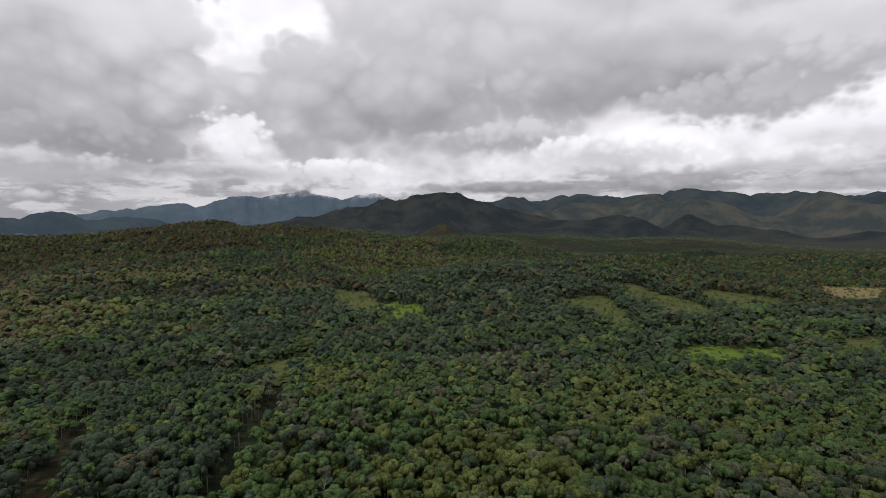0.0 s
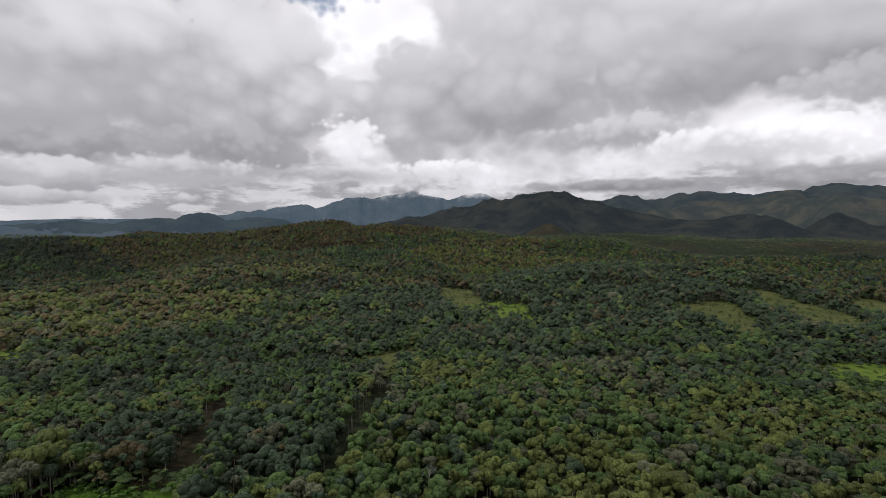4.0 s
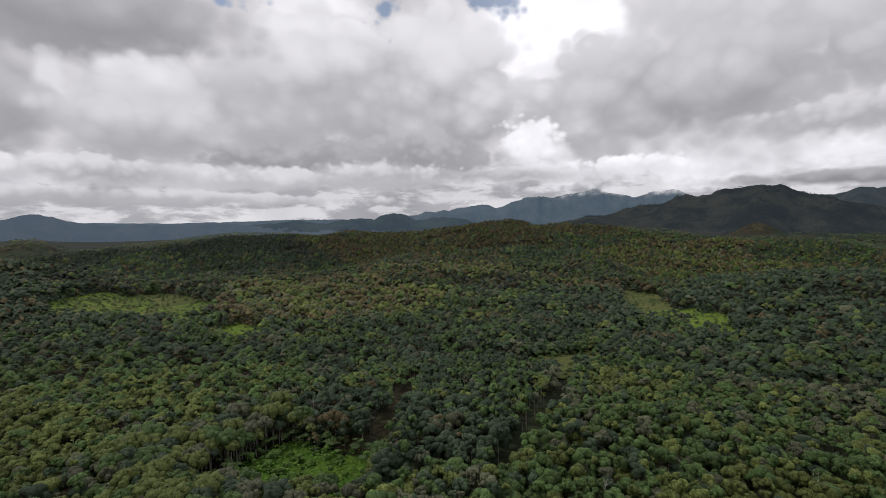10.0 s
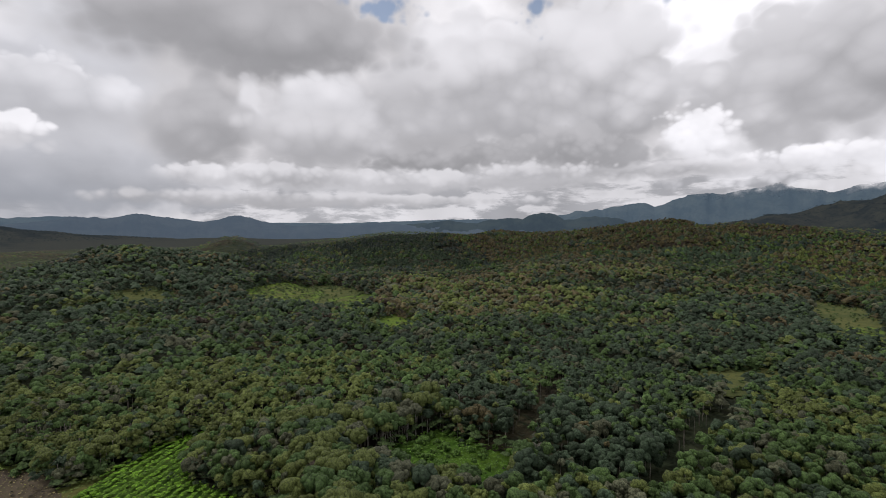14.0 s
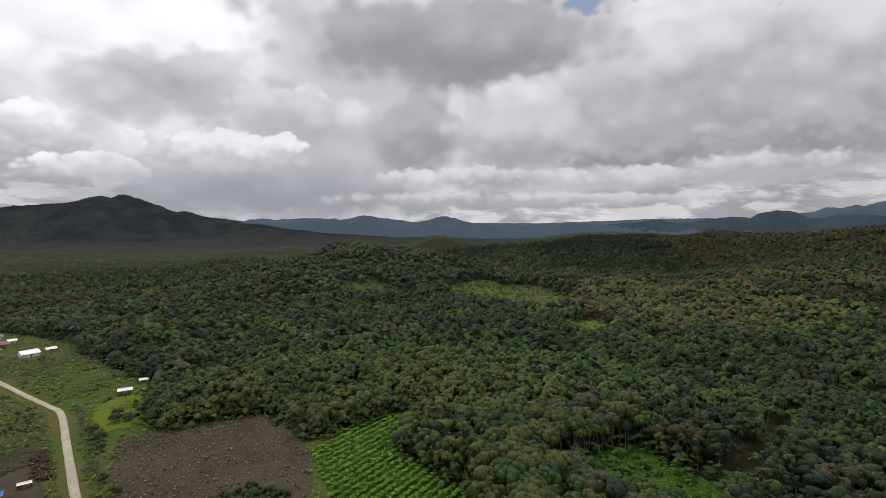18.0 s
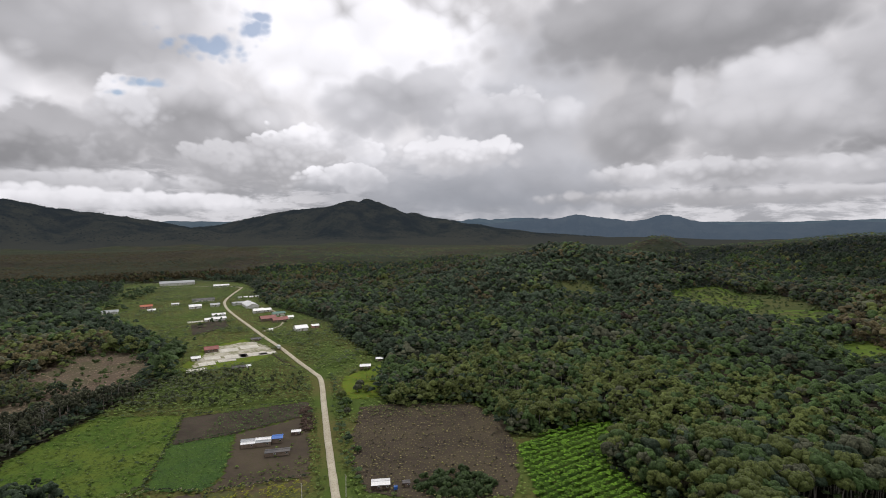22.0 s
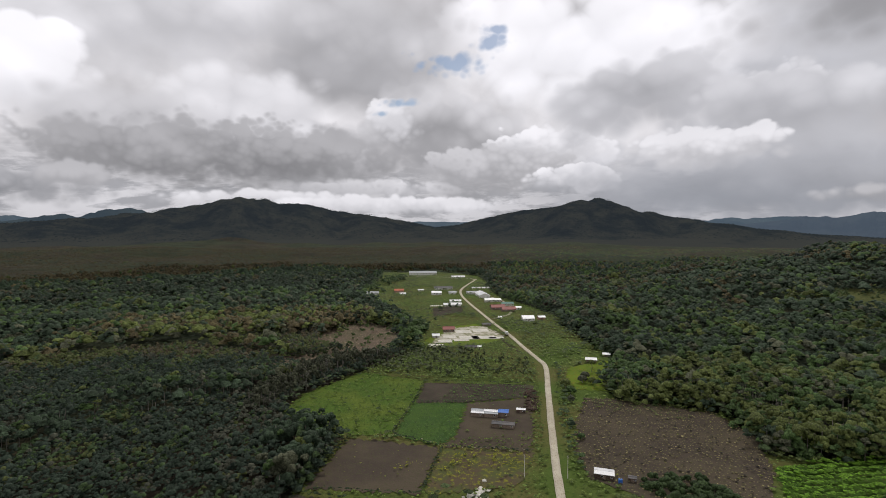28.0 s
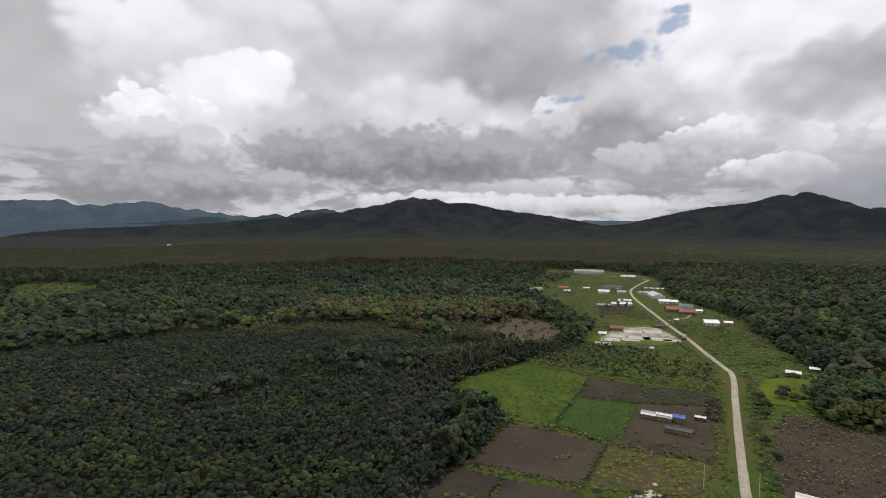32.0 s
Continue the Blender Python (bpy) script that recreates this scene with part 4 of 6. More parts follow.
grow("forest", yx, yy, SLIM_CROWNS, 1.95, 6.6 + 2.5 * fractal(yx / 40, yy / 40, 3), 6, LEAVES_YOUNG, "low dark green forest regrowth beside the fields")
mx, my = scatter(335, 860, 6.2, 12)
keep = wooded(mx, my) & thin(mx, my, 7, 0.05) & ~(young(mx, my) & (np.hypot(mx, my) < 420))
mx, my = mx[keep], my[keep]
slope = 13.0 + 9 * fractal(mx / 50, my / 50, 3)
for band, crowns, seed in ((np.hypot(mx, my) < 540, MID_CROWNS, 2), (np.hypot(mx, my) >= 540, PAIR_CROWNS, 22)):
    grow("forest", mx[band], my[band], crowns, 4.0, slope[band], seed, LEAVES, "dense dark green rainforest canopy on gentle slopes", vary=0.7)
# skirts of bushes where the woods meet a clearing
bx_, by_ = np.concatenate([mx, nx]), np.concatenate([my, ny])
rim = np.zeros(len(bx_), bool)
for a in range(0, 360, 45):
    rim |= ~wooded(bx_ + 11 * math.cos(radians(a)), by_ + 11 * math.sin(radians(a)))
rim &= ~(near_line(TRACK_A, bx_, by_, 18) | near_line(TRACK_B, bx_, by_, 18))
bx_, by_ = bx_[rim], by_[rim]
r = np.random.default_rng(9)
for k in range(3):
    grow("undergrowth", bx_ + r.normal(size=len(bx_)) * 3.2, by_ + r.normal(size=len(bx_)) * 3.2, SLIM_CROWNS, 2.9, 4.5 + 2.5 * k, 30 + k, LEAVES, "bushes and saplings at the rim of a clearing")
bx_, by_ = scatter(860, 1480, 8.6, 19)
keep = wooded(bx_, by_) & near_side(bx_, by_)
bx_, by_ = bx_[keep], by_[keep]
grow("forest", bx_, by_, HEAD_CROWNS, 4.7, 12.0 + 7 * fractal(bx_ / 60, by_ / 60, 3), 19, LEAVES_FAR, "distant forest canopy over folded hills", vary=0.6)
fx_, fy_ = scatter(860, 2300, 12.2, 13)
keep = wooded(fx_, fy_) & (np.random.default_rng(8).random(len(fx_)) < np.clip(1.25 + 1.6 * fractal(fx_ / 260 + 2, fy_ / 260, 3), 0.35, 1))
keep &= ~((np.hypot(fx_, fy_) < 1480) & near_side(fx_, fy_))
fx_, fy_ = fx_[keep], fy_[keep]
heath = (bearing(fx_, fy_) > 96) & (bearing(fx_, fy_) < 260) & (np.hypot(fx_, fy_) > 1150)
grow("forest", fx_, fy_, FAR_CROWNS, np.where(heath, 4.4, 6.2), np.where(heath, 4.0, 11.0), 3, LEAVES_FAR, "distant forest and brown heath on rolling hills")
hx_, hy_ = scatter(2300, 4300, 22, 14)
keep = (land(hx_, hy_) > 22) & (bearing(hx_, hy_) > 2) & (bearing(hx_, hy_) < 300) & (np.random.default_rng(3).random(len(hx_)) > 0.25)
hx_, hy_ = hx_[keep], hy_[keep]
# near-black leaf colour, lifted only by the painted haze glow
grow("forest", hx_, hy_, FAR_CROWNS, 7.0, 4.0, 4, LEAVES_HAZED, "far hazy dark woods on the mountain ridges", colours=(0.0115, 0.0150, 0.0118), vary=0.9)

# ---- fields, meadows and road ----
def part(name, bm, material, parent, label=""):
    """Links a bmesh as one mesh under a thing or a part."""
    me = bpy.data.meshes.new(name)
    bm.to_mesh(me)
    bm.free()
    me.materials.append(material)
    ob = new(name, me)
    ob.parent = parent
    return tagged(ob, label) if label else ob


def thing(name, label, category, x=0.0, y=0.0, z=0.0, turn=0.0, group=""):
    ob = new(name)
    ob.matrix_world = pose(x, y, z, 0, 0, turn)
    return tagged(ob, label, category, group)


def box(bm, x0, x1, y0, y1, z0, z1, bevel=0.0):
    r = bmesh.ops.create_cube(bm, size=1)
    bmesh.ops.scale(bm, verts=r["verts"], vec=(x1 - x0, y1 - y0, z1 - z0))
    bmesh.ops.translate(bm, verts=r["verts"], vec=((x0 + x1) / 2, (y0 + y1) / 2, (z0 + z1) / 2))
    if bevel:
        bmesh.ops.bevel(bm, geom=list({e for v in r["verts"] for e in v.link_edges}), offset=bevel, segments=1, affect="EDGES")


def tube(bm, a, b, r0, r1, sides=7):
    """A tapered round bar from a to b."""
    a, b = Vector(a), Vector(b)
    m = Matrix.Translation((a + b) / 2) @ (b - a).to_track_quat("Z", "Y").to_matrix().to_4x4()
    bmesh.ops.create_cone(bm, cap_ends=True, segments=sides, radius1=r0, radius2=r1, depth=(b - a).length, matrix=m)


def draped(name, outline, material, label, lift, cell=2.0, category="field"):
    """A sheet of turf or soil over the ground inside an outline, with a soft uneven edge."""
    xs, ys = [p[0] for p in outline], [p[1] for p in outline]
    ax = np.arange(min(xs) - cell, max(xs) + cell, cell)
    ay = np.arange(min(ys) - cell, max(ys) + cell, cell)
    X, Y = np.meshgrid(ax, ay)
    wob = cell * 0.9
    Xs, Ys = X + fractal(X / 3.1, Y / 3.1, 2) * wob, Y + fractal(X / 3.1 + 50, Y / 3.1, 2) * wob
    mid_in = inside(outline, (Xs[:-1, :-1] + Xs[1:, 1:]) / 2, (Ys[:-1, :-1] + Ys[1:, 1:]) / 2)
    n = X.shape[1]
    j, i = np.where(mid_in)
    k = j * n + i
    faces = np.stack([k, k + 1, k + n + 1, k + n], 1)
    used, inv = np.unique(faces, return_inverse=True)
    vx, vy = Xs.ravel()[used], Ys.ravel()[used]
    vz = land(vx, vy) + lift + fractal(vx / 2.3, vy / 2.3, 2) * min(lift, 0.3) * 0.5
    ob = new(name, mesh_of(name, np.stack([vx, vy, vz], -1), inv.reshape(-1, 4), material))
    return tagged(ob, label, category, kind="structure")


def sprinkle(outline, step, seed, share=1.0):
    r = np.random.default_rng(seed)
    xs, ys = [p[0] for p in outline], [p[1] for p in outline]
    X, Y = np.meshgrid(np.arange(min(xs), max(xs), step), np.arange(min(ys), max(ys), step))
    X, Y = (X + (r.random(X.shape) - 0.5) * step).ravel(), (Y + (r.random(Y.shape) - 0.5) * step).ravel()
    k = inside(outline, X, Y) & (r.random(X.shape) < share)
    return X[k], Y[k]


draped("grassland", SETTLED, GRASS, "rough green grassland along the gravel road", 0.25, 2.5)
for sort, core in MEADOWS:
    cx, cy = sum(p[0] for p in core) / len(core), sum(p[1] for p in core) / len(core)
    outline = [(px + 9 * (px - cx) / math.hypot(px - cx, py - cy), py + 9 * (py - cy) / math.hypot(px - cx, py - cy)) for px, py in core]
    bushes = sprinkle(outline, 6.5, int(abs(outline[0][0])), 0.42)
    if len(bushes[0]):
        grow("bushes", *bushes, MID_CROWNS, 2.1, 3.4, 5, LEAVES, "scattered bushes on a grass clearing", (0.055, 0.08, 0.026))
    if sort == "olive":
        draped("meadow", outline, OLIVE_GRASS, "olive grass clearing among the trees", 0.9, 4.0)
    elif sort == "lime":
        draped("meadow", outline, MEADOW_LIME, "bright lime-green clearing among the trees", 0.9, 4.0)
    elif sort == "slash":
        draped("timber_clearing", outline, SLASH, "freshly cut clearing of pinkish brown timber slash", 0.4, 2.5)
        slash = grow("brushwood", *sprinkle(outline, 2.6, 38, 0.7), FAR_CROWNS, 0.9, 1.0, 38, LEAVES, "heaps of cut brushwood in the clearing", (0.20, 0.15, 0.11))
    else:
        draped("meadow", outline, DRY_GRASS, "dry tan grass field by a far road", 0.9, 4.0)
draped("hollow", HOLLOW, LUSH, "lush green hollow overgrown with creepers", 0.3, 2.0)

PASTURE = [(-113, -222), (-136, -237), (-182, -248), (-198, -208), (-168.5, -186), (-134.5, -163.5), (-122, -176)]
STRIP_FIELD = [(-196, -204), (-236, -156), (-219, -145), (-187, -166), (-169, -184)]
GREEN_PLOT = [(-168, -184.5), (-187, -165), (-153, -142), (-141, -140), (-135, -162)]
FARMYARD = [(-187, -164), (-216, -145), (-173, -114), (-163, -110), (-142, -138), (-153, -141)]
BROWN_FIELD = [(-120, -173), (-140, -139), (-109, -119), (-84, -151)]
WEEDY_FIELD = [(-141, -138), (-163, -108), (-139, -97), (-110, -118)]
DARK_PLOT = [(-79, -149), (-89, -136), (-79, -128), (-59, -138)]
DARK_PLOT_2 = [(-90, -135), (-106, -117), (-92, -100), (-74, -122)]
BURNT_FIELD = [(-236, -123), (-246, -111), (-260, -68), (-245, -47), (-212, -34), (-174, -28), (-160, -58), (-160, -82), (-174, -95), (-210, -114)]
ROW_FIELD = [(-214, -34), (-250, -12), (-259, 15), (-236, 12), (-210, 4), (-190, 17), (-167, 33), (-150, 16), (-160, -10), (-173, -20), (-205, -31)]
YELLOW_PLOT = [(-264, -151), (-283, -159), (-314, -148), (-320, -144), (-264, -127), (-254, -121), (-246, -135)]
VILLAGE_SOIL = [(-389, -390), (-422, -377), (-392, -346), (-350, -350)]
YARD = [(-258, -266), (-268, -280), (-320, -304), (-352, -296), (-340, -268), (-324, -242), (-300, -238), (-270, -254)]
draped("pasture", PASTURE, PASTURE_GREEN, "bright green weedy pasture walled by forest", 0.45, 2.0)
draped("crop_field", STRIP_FIELD, DARK_SOIL, "dark tilled strip with patchy green seedlings", 0.45, 2.0)
draped("crop_field", GREEN_PLOT, CROP_GREEN, "blue-green leafy vegetable plot", 0.45, 2.0)
draped("farmyard", FARMYARD, SOIL, "bare reddish-brown farmyard soil", 0.45, 2.0)
draped("crop_field", BROWN_FIELD, SOIL, "large bare brown ploughed field", 0.45, 2.0)
draped("crop_field", WEEDY_FIELD, WEEDY, "brown field overgrown with yellow-flowering weeds", 0.45, 2.0)
draped("crop_field", DARK_PLOT, DARK_SOIL, "dark bare soil plot beside the woods", 0.45, 2.0)
draped("crop_field", DARK_PLOT_2, DARK_SOIL, "dark bare soil plot split by a ditch", 0.45, 2.0)
draped("crop_field", BURNT_FIELD, SOIL, "brown field planted with rows of young crops", 0.45, 2.0)
draped("crop_field", ROW_FIELD, ROW_GREEN, "vivid green field with raised planting rows", 0.45, 2.0)
draped("meadow", YELLOW_PLOT, YELLOW_GRASS, "mown yellow-green meadow beside the road", 0.45, 2.0)
draped("village_soil", VILLAGE_SOIL, DARK_SOIL, "dark bare plot in the settlement", 0.45, 2.5)
PAVED = [(-265, -269), (-284, -281), (-302, -290), (-324, -298), (-337, -291), (-348, -283), (-342, -271), (-326, -243), (-316, -247), (-304, -259), (-285, -266)]
draped("yard_paving", PAVED, PAVING, "worn pale concrete yard with grassy joints", 0.6, 2.5)
draped("yard", YARD, YELLOW_GRASS, "yellowish grass yard round concrete slabs", 0.45, 2.5)


def ribbon(name, line, width, material, label, lift):
    """A road over the ground: a crowned strip with worn, uneven edges."""
    pts = [Vector((*p, 0)) for p in line]
    fine = []
    for k in range(len(pts) - 1):
        p0, p1, p2, p3 = pts[max(k - 1, 0)], pts[k], pts[k + 1], pts[min(k + 2, len(pts) - 1)]
        n = max(2, int((p2 - p1).length / 2.5))
        for s in range(n):
            t = s / n
            fine.append(0.5 * (2 * p1 + (p2 - p0) * t + (2 * p0 - 5 * p1 + 4 * p2 - p3) * t * t + (3 * p1 - p0 - 3 * p2 + p3) * t ** 3))
    fine.append(pts[-1])
    bm, last = bmesh.new(), None
    for k, p in enumerate(fine):
        d = (fine[min(k + 1, len(fine) - 1)] - fine[max(k - 1, 0)]).normalized()
        side = Vector((-d.y, d.x, 0))
        row = []
        for s, up in ((-0.55, -0.3), (-0.5, 0.0), (-0.22, 0.05), (0, 0.09), (0.22, 0.05), (0.5, 0.0), (0.55, -0.3)):
            q = p + side * width * (s + 0.05 * noise.noise((k * 0.4, s * 3, 0)))
            row.append(bm.verts.new((q.x, q.y, float(land(q.x, q.y)) + lift + up)))
        if last:
            for a in range(6):
                bm.faces.new((last[a], last[a + 1], row[a + 1], row[a]))
        last = row
    for f in bm.faces:
        f.smooth = True
    ob = part(name, bm, material, None)
    return tagged(ob, label, "road", kind="structure")


ribbon("road", ROAD, 2.95, GRAVEL, "pale gravel road running straight to the village", 0.75)
ribbon("road", [(-655, -550), (-668, -590), (-640, -650), (-612, -690)], 3.5, GRAVEL, "pale side road to the long warehouse", 0.7)
ribbon("road", [(-384, -300), (-420, -305), (-470, -345), (-500, -392)], 2.6, GRAVEL, "narrow village lane between houses", 0.7)
ribbon("road", [(-292, -203), (-304, -222), (-320, -243)], 1.6, SOIL, "worn bare shoulder beside the road", 0.55)
ribbon("road", [(-372, -480), (-398, -512), (-425, -560)], 2.6, GRAVEL, "narrow pale farm lane", 0.7)
fr0, fr1 = (366, 690), (470, 735)
ribbon("road", [fr0, (400, 690), fr1, (560, 800)], 6.0, GRAVEL, "pale gravel road at a far field", 1.2)


# ---- shrubs, crops and hedges ----
def along(line, step, seed, spread=0.5):
    r = np.random.default_rng(seed)
    out = []
    for (ax, ay), (bx, by) in zip(line, line[1:]):
        n = max(2, int(math.hypot(bx - ax, by - ay) / step))
        for k in range(n):
            out.append((ax + (bx - ax) * k / n + r.normal() * spread, ay + (by - ay) * k / n + r.normal() * spread))
    a = np.array(out)
    return a[:, 0], a[:, 1]


GRASS_LEAF, WEED_LEAF, CROP_LEAF, LIME_LEAF, SHRUB_LEAF = (0.078, 0.115, 0.022), (0.13, 0.15, 0.028), (0.060, 0.112, 0.024), (0.092, 0.188, 0.014), (0.04, 0.066, 0.024)


def tufts(name, places, radius, height, seed, colour, label, category="shrubs"):
    ob = grow(name, places[0], places[1], FAR_CROWNS, radius, height, seed, LEAVES, label, colour, sink=-0.75, vary=0.7)
    ob["category"] = category
    return ob


tufts("weeds", sprinkle(PASTURE, 1.6, 31, 0.8), 0.7, 0.8, 31, GRASS_LEAF, "low green weeds across the pasture")
tufts("shrubs", sprinkle(PASTURE, 7.0, 32, 0.35), 1.1, 1.9, 32, SHRUB_LEAF, "scattered dark shrubs in the pasture")
tufts("crops", sprinkle(GREEN_PLOT, 1.0, 33, 0.9), 0.42, 0.7, 33, CROP_LEAF, "leafy green vegetable plants", "crops")
tufts("crops", sprinkle([(-210, -190), (-234, -157), (-219, -146), (-187, -166), (-176, -176)], 1.4, 34, 0.7), 0.65, 0.9, 34, CROP_LEAF, "patchy green seedlings on dark soil", "crops")
tufts("weeds", sprinkle(WEEDY_FIELD, 2.4, 35, 0.4), 0.55, 0.8, 35, WEED_LEAF, "yellow-flowering weeds on brown soil")
tufts("weeds", sprinkle(BROWN_FIELD, 4.5, 36, 0.35), 0.6, 0.8, 36, WEED_LEAF, "thin yellow-green weeds on ploughed soil")
tufts("weeds", sprinkle(FARMYARD, 4.0, 37, 0.4), 0.8, 0.9, 37, GRASS_LEAF, "green weed patches in the farmyard")
tufts("weeds", sprinkle([(-176, -117), (-163, -110), (-142, -138), (-150, -140)], 1.6, 57, 0.7), 0.7, 0.9, 57, GRASS_LEAF, "green weeds on the edge of the farmyard")
tufts("weeds", sprinkle([(-216, -144), (-206, -138), (-166, -111), (-174, -114)], 1.6, 58, 0.7), 0.7, 0.9, 58, GRASS_LEAF, "green verge of weeds beside the farmyard")
tufts("weeds", sprinkle(HOLLOW, 1.5, 39, 0.8), 0.9, 1.9, 39, (0.066, 0.132, 0.018), "lush creepers in the hollow")
grow("bushes", *sprinkle(HOLLOW, 4.6, 56, 0.55), NEAR_CROWNS, 2.0, 4.6, 56, LEAVES, "creeper-covered bushes in the lush hollow", (0.058, 0.110, 0.022), vary=0.8)
# crop rows run with the fall of the field
def rows_in(outline, gap, step, turn, seed, shake=0.15):
    r = np.random.default_rng(seed)
    ca, sa = math.cos(radians(turn)), math.sin(radians(turn))
    X, Y = np.meshgrid(np.arange(-400, 400, step), np.arange(-400, 400, gap))
    X, Y = X.ravel() + r.normal(size=X.size) * shake, Y.ravel() + r.normal(size=X.size) * shake
    x, y = ca * X - sa * Y, sa * X + ca * Y
    k = inside(outline, x, y)
    return x[k], y[k]


tufts("crops", rows_in(ROW_FIELD, 3.7, 0.55, 140, 41, 0.36), 1.2, 1.5, 41, LIME_LEAF, "vivid green plants on raised rows", "crops")
tufts("crops", sprinkle(ROW_FIELD, 1.6, 48, 0.3), 0.5, 0.5, 48, (0.06, 0.12, 0.014), "vivid green leafy plants between rows", "crops")
tufts("crops", rows_in(BURNT_FIELD, 2.2, 1.2, 121, 42, 0.32), 0.46, 0.7, 42, (0.17, 0.15, 0.07), "rows of straw-coloured young plants", "crops")
tufts("soil_mounds", sprinkle(BURNT_FIELD, 1.9, 143, 0.5), 0.6, 0.5, 143, (0.040, 0.034, 0.028), "dark clods and charred stumps in the planted field")
tufts("weeds", sprinkle(BURNT_FIELD, 4.0, 43, 0.3), 0.5, 0.7, 43, WEED_LEAF, "yellow-green weeds between crop rows")
SCRUB = [(-200, -211), (-186, -250), (-250, -264), (-266, -284), (-262, -262), (-300, -236), (-290, -200), (-270, -178), (-240, -158)]
tufts("shrubs", sprinkle(SCRUB, 1.7, 44, 0.85), 1.15, 1.6, 44, (0.092, 0.132, 0.030), "dense green scrub on fallow land")
tufts("shrubs", sprinkle(SCRUB, 3.4, 144, 0.45), 1.3, 2.4, 144, (0.064, 0.096, 0.030), "darker bushes in the green scrub")
FIELDS = [PASTURE, STRIP_FIELD, GREEN_PLOT, FARMYARD, BROWN_FIELD, WEEDY_FIELD, DARK_PLOT, DARK_PLOT_2, BURNT_FIELD, ROW_FIELD, YELLOW_PLOT, VILLAGE_SOIL, YARD, SCRUB]
HOUSE_ROW = [(-664, -690), (-520, -498), (-472, -465), (-428, -392), (-505, -415), (-470, -370), (-432, -325), (-404, -268), (-453, -520), (-411, -526)]


def fallow(step, seed, share):
    """Places on the settled land outside fields, roads and house plots, in loose patches."""
    x, y = sprinkle(SETTLED, step, seed, share)
    keep = ~near_line(ROAD, x, y, 4.5)
    for outline in FIELDS:
        keep &= ~inside(outline, x, y)
    for hx, hy in HOUSE_ROW:
        keep &= np.hypot(x - hx, y - hy) > 17
    return x[keep], y[keep]


def patchy(places, above, seed):
    x, y = places
    k = fractal(x / 34 + seed, y / 34, 3) > above
    return x[k], y[k]


tufts("weeds", fallow(2.3, 150, 0.8), 1.0, 0.9, 150, (0.105, 0.150, 0.034), "rough uneven grass on the settled land")
tufts("shrubs", patchy(fallow(3.0, 151, 0.7), 0.02, 4), 1.4, 1.9, 151, (0.080, 0.108, 0.032), "olive scrub in patches between the houses")
tufts("bushes", patchy(fallow(5.0, 152, 0.7), 0.12, 9), 2.1, 3.6, 152, (0.046, 0.066, 0.026), "dark green bushes between the houses")
tufts("saplings", sprinkle([(-204, -222), (-188, -248), (-250, -264), (-262, -262), (-285, -238), (-240, -222)], 2.3, 45, 0.7), 1.35, 3.2, 45, (0.066, 0.082, 0.042), "grey-green saplings on fallow land")
SAPLING_BAND = [(-194, -241), (-228, -278), (-264, -241), (-279, -187), (-251, -165), (-216, -198)]
grow("saplings", *sprinkle(SAPLING_BAND, 3.0, 93, 0.4), TALL_CROWNS, 1.1, 4.2, 93, LEAVES, "band of slender grey-green saplings on fallow land", (0.074, 0.090, 0.044), vary=0.7)
ROADSIDE = [(-158, -84), (-184, -103), (-230, -133), (-262, -153), (-284, -170)]
tufts("shrubs", along(ROADSIDE, 2.2, 46, 1.5), 1.7, 3.3, 46, SHRUB_LEAF, "dark shrubs along the road verge")
tufts("weeds", along(ROADSIDE, 1.0, 49, 1.8), 0.9, 1.2, 49, (0.075, 0.125, 0.024), "bright green weeds along the road verge")
tufts("weeds", along([(-140, -88), (-178, -114), (-226, -147), (-268, -176)], 1.2, 47, 1.0), 0.9, 1.1, 47, GRASS_LEAF, "tall grass along the road verge")
GRASS_STRIP = [(-285, -175), (-330, -165), (-400, -236), (-430, -255), (-470, -312), (-505, -380), (-480, -415), (-400, -322), (-335, -238), (-300, -200)]
tufts("weeds", sprinkle(GRASS_STRIP, 3.0, 50, 0.55), 1.2, 1.0, 50, (0.085, 0.135, 0.03), "fresh green grass tussocks by the road")
VILLAGE = [(-350, -300), (-330, -345), (-380, -480), (-420, -555), (-600, -690), (-690, -640), (-560, -510), (-470, -430), (-400, -340)]
tufts("weeds", sprinkle(YELLOW_PLOT, 2.6, 53, 0.6), 0.7, 0.8, 53, (0.10, 0.14, 0.02), "low grass tussocks on the mown meadow")
BOTTOM_BUSH = [(-186, -52), (-178, -34), (-166, -40), (-164, -66), (-174, -66)]
grow("bushes", *sprinkle(BOTTOM_BUSH, 2.4, 54, 0.85), NEAR_CROWNS, 2.1, 3.3, 54, LEAVES, "dark bushes at the edge of the crop field", SHRUB_LEAF)
tufts("weeds", sprinkle([(-240, -122), (-248, -110), (-258, -80), (-240, -70), (-225, -112)], 2.0, 55, 0.7), 0.7, 0.9, 55, (0.09, 0.12, 0.035), "pale green weeds at the field corner")
tufts("weeds", sprinkle(VILLAGE, 5.0, 51, 0.5), 1.6, 1.2, 51, (0.075, 0.10, 0.03), "rough grass between village plots")
tufts("shrubs", sprinkle(VILLAGE, 13.0, 52, 0.3), 2.2, 3.6, 52, SHRUB_LEAF, "dark garden shrubs and fruit trees")
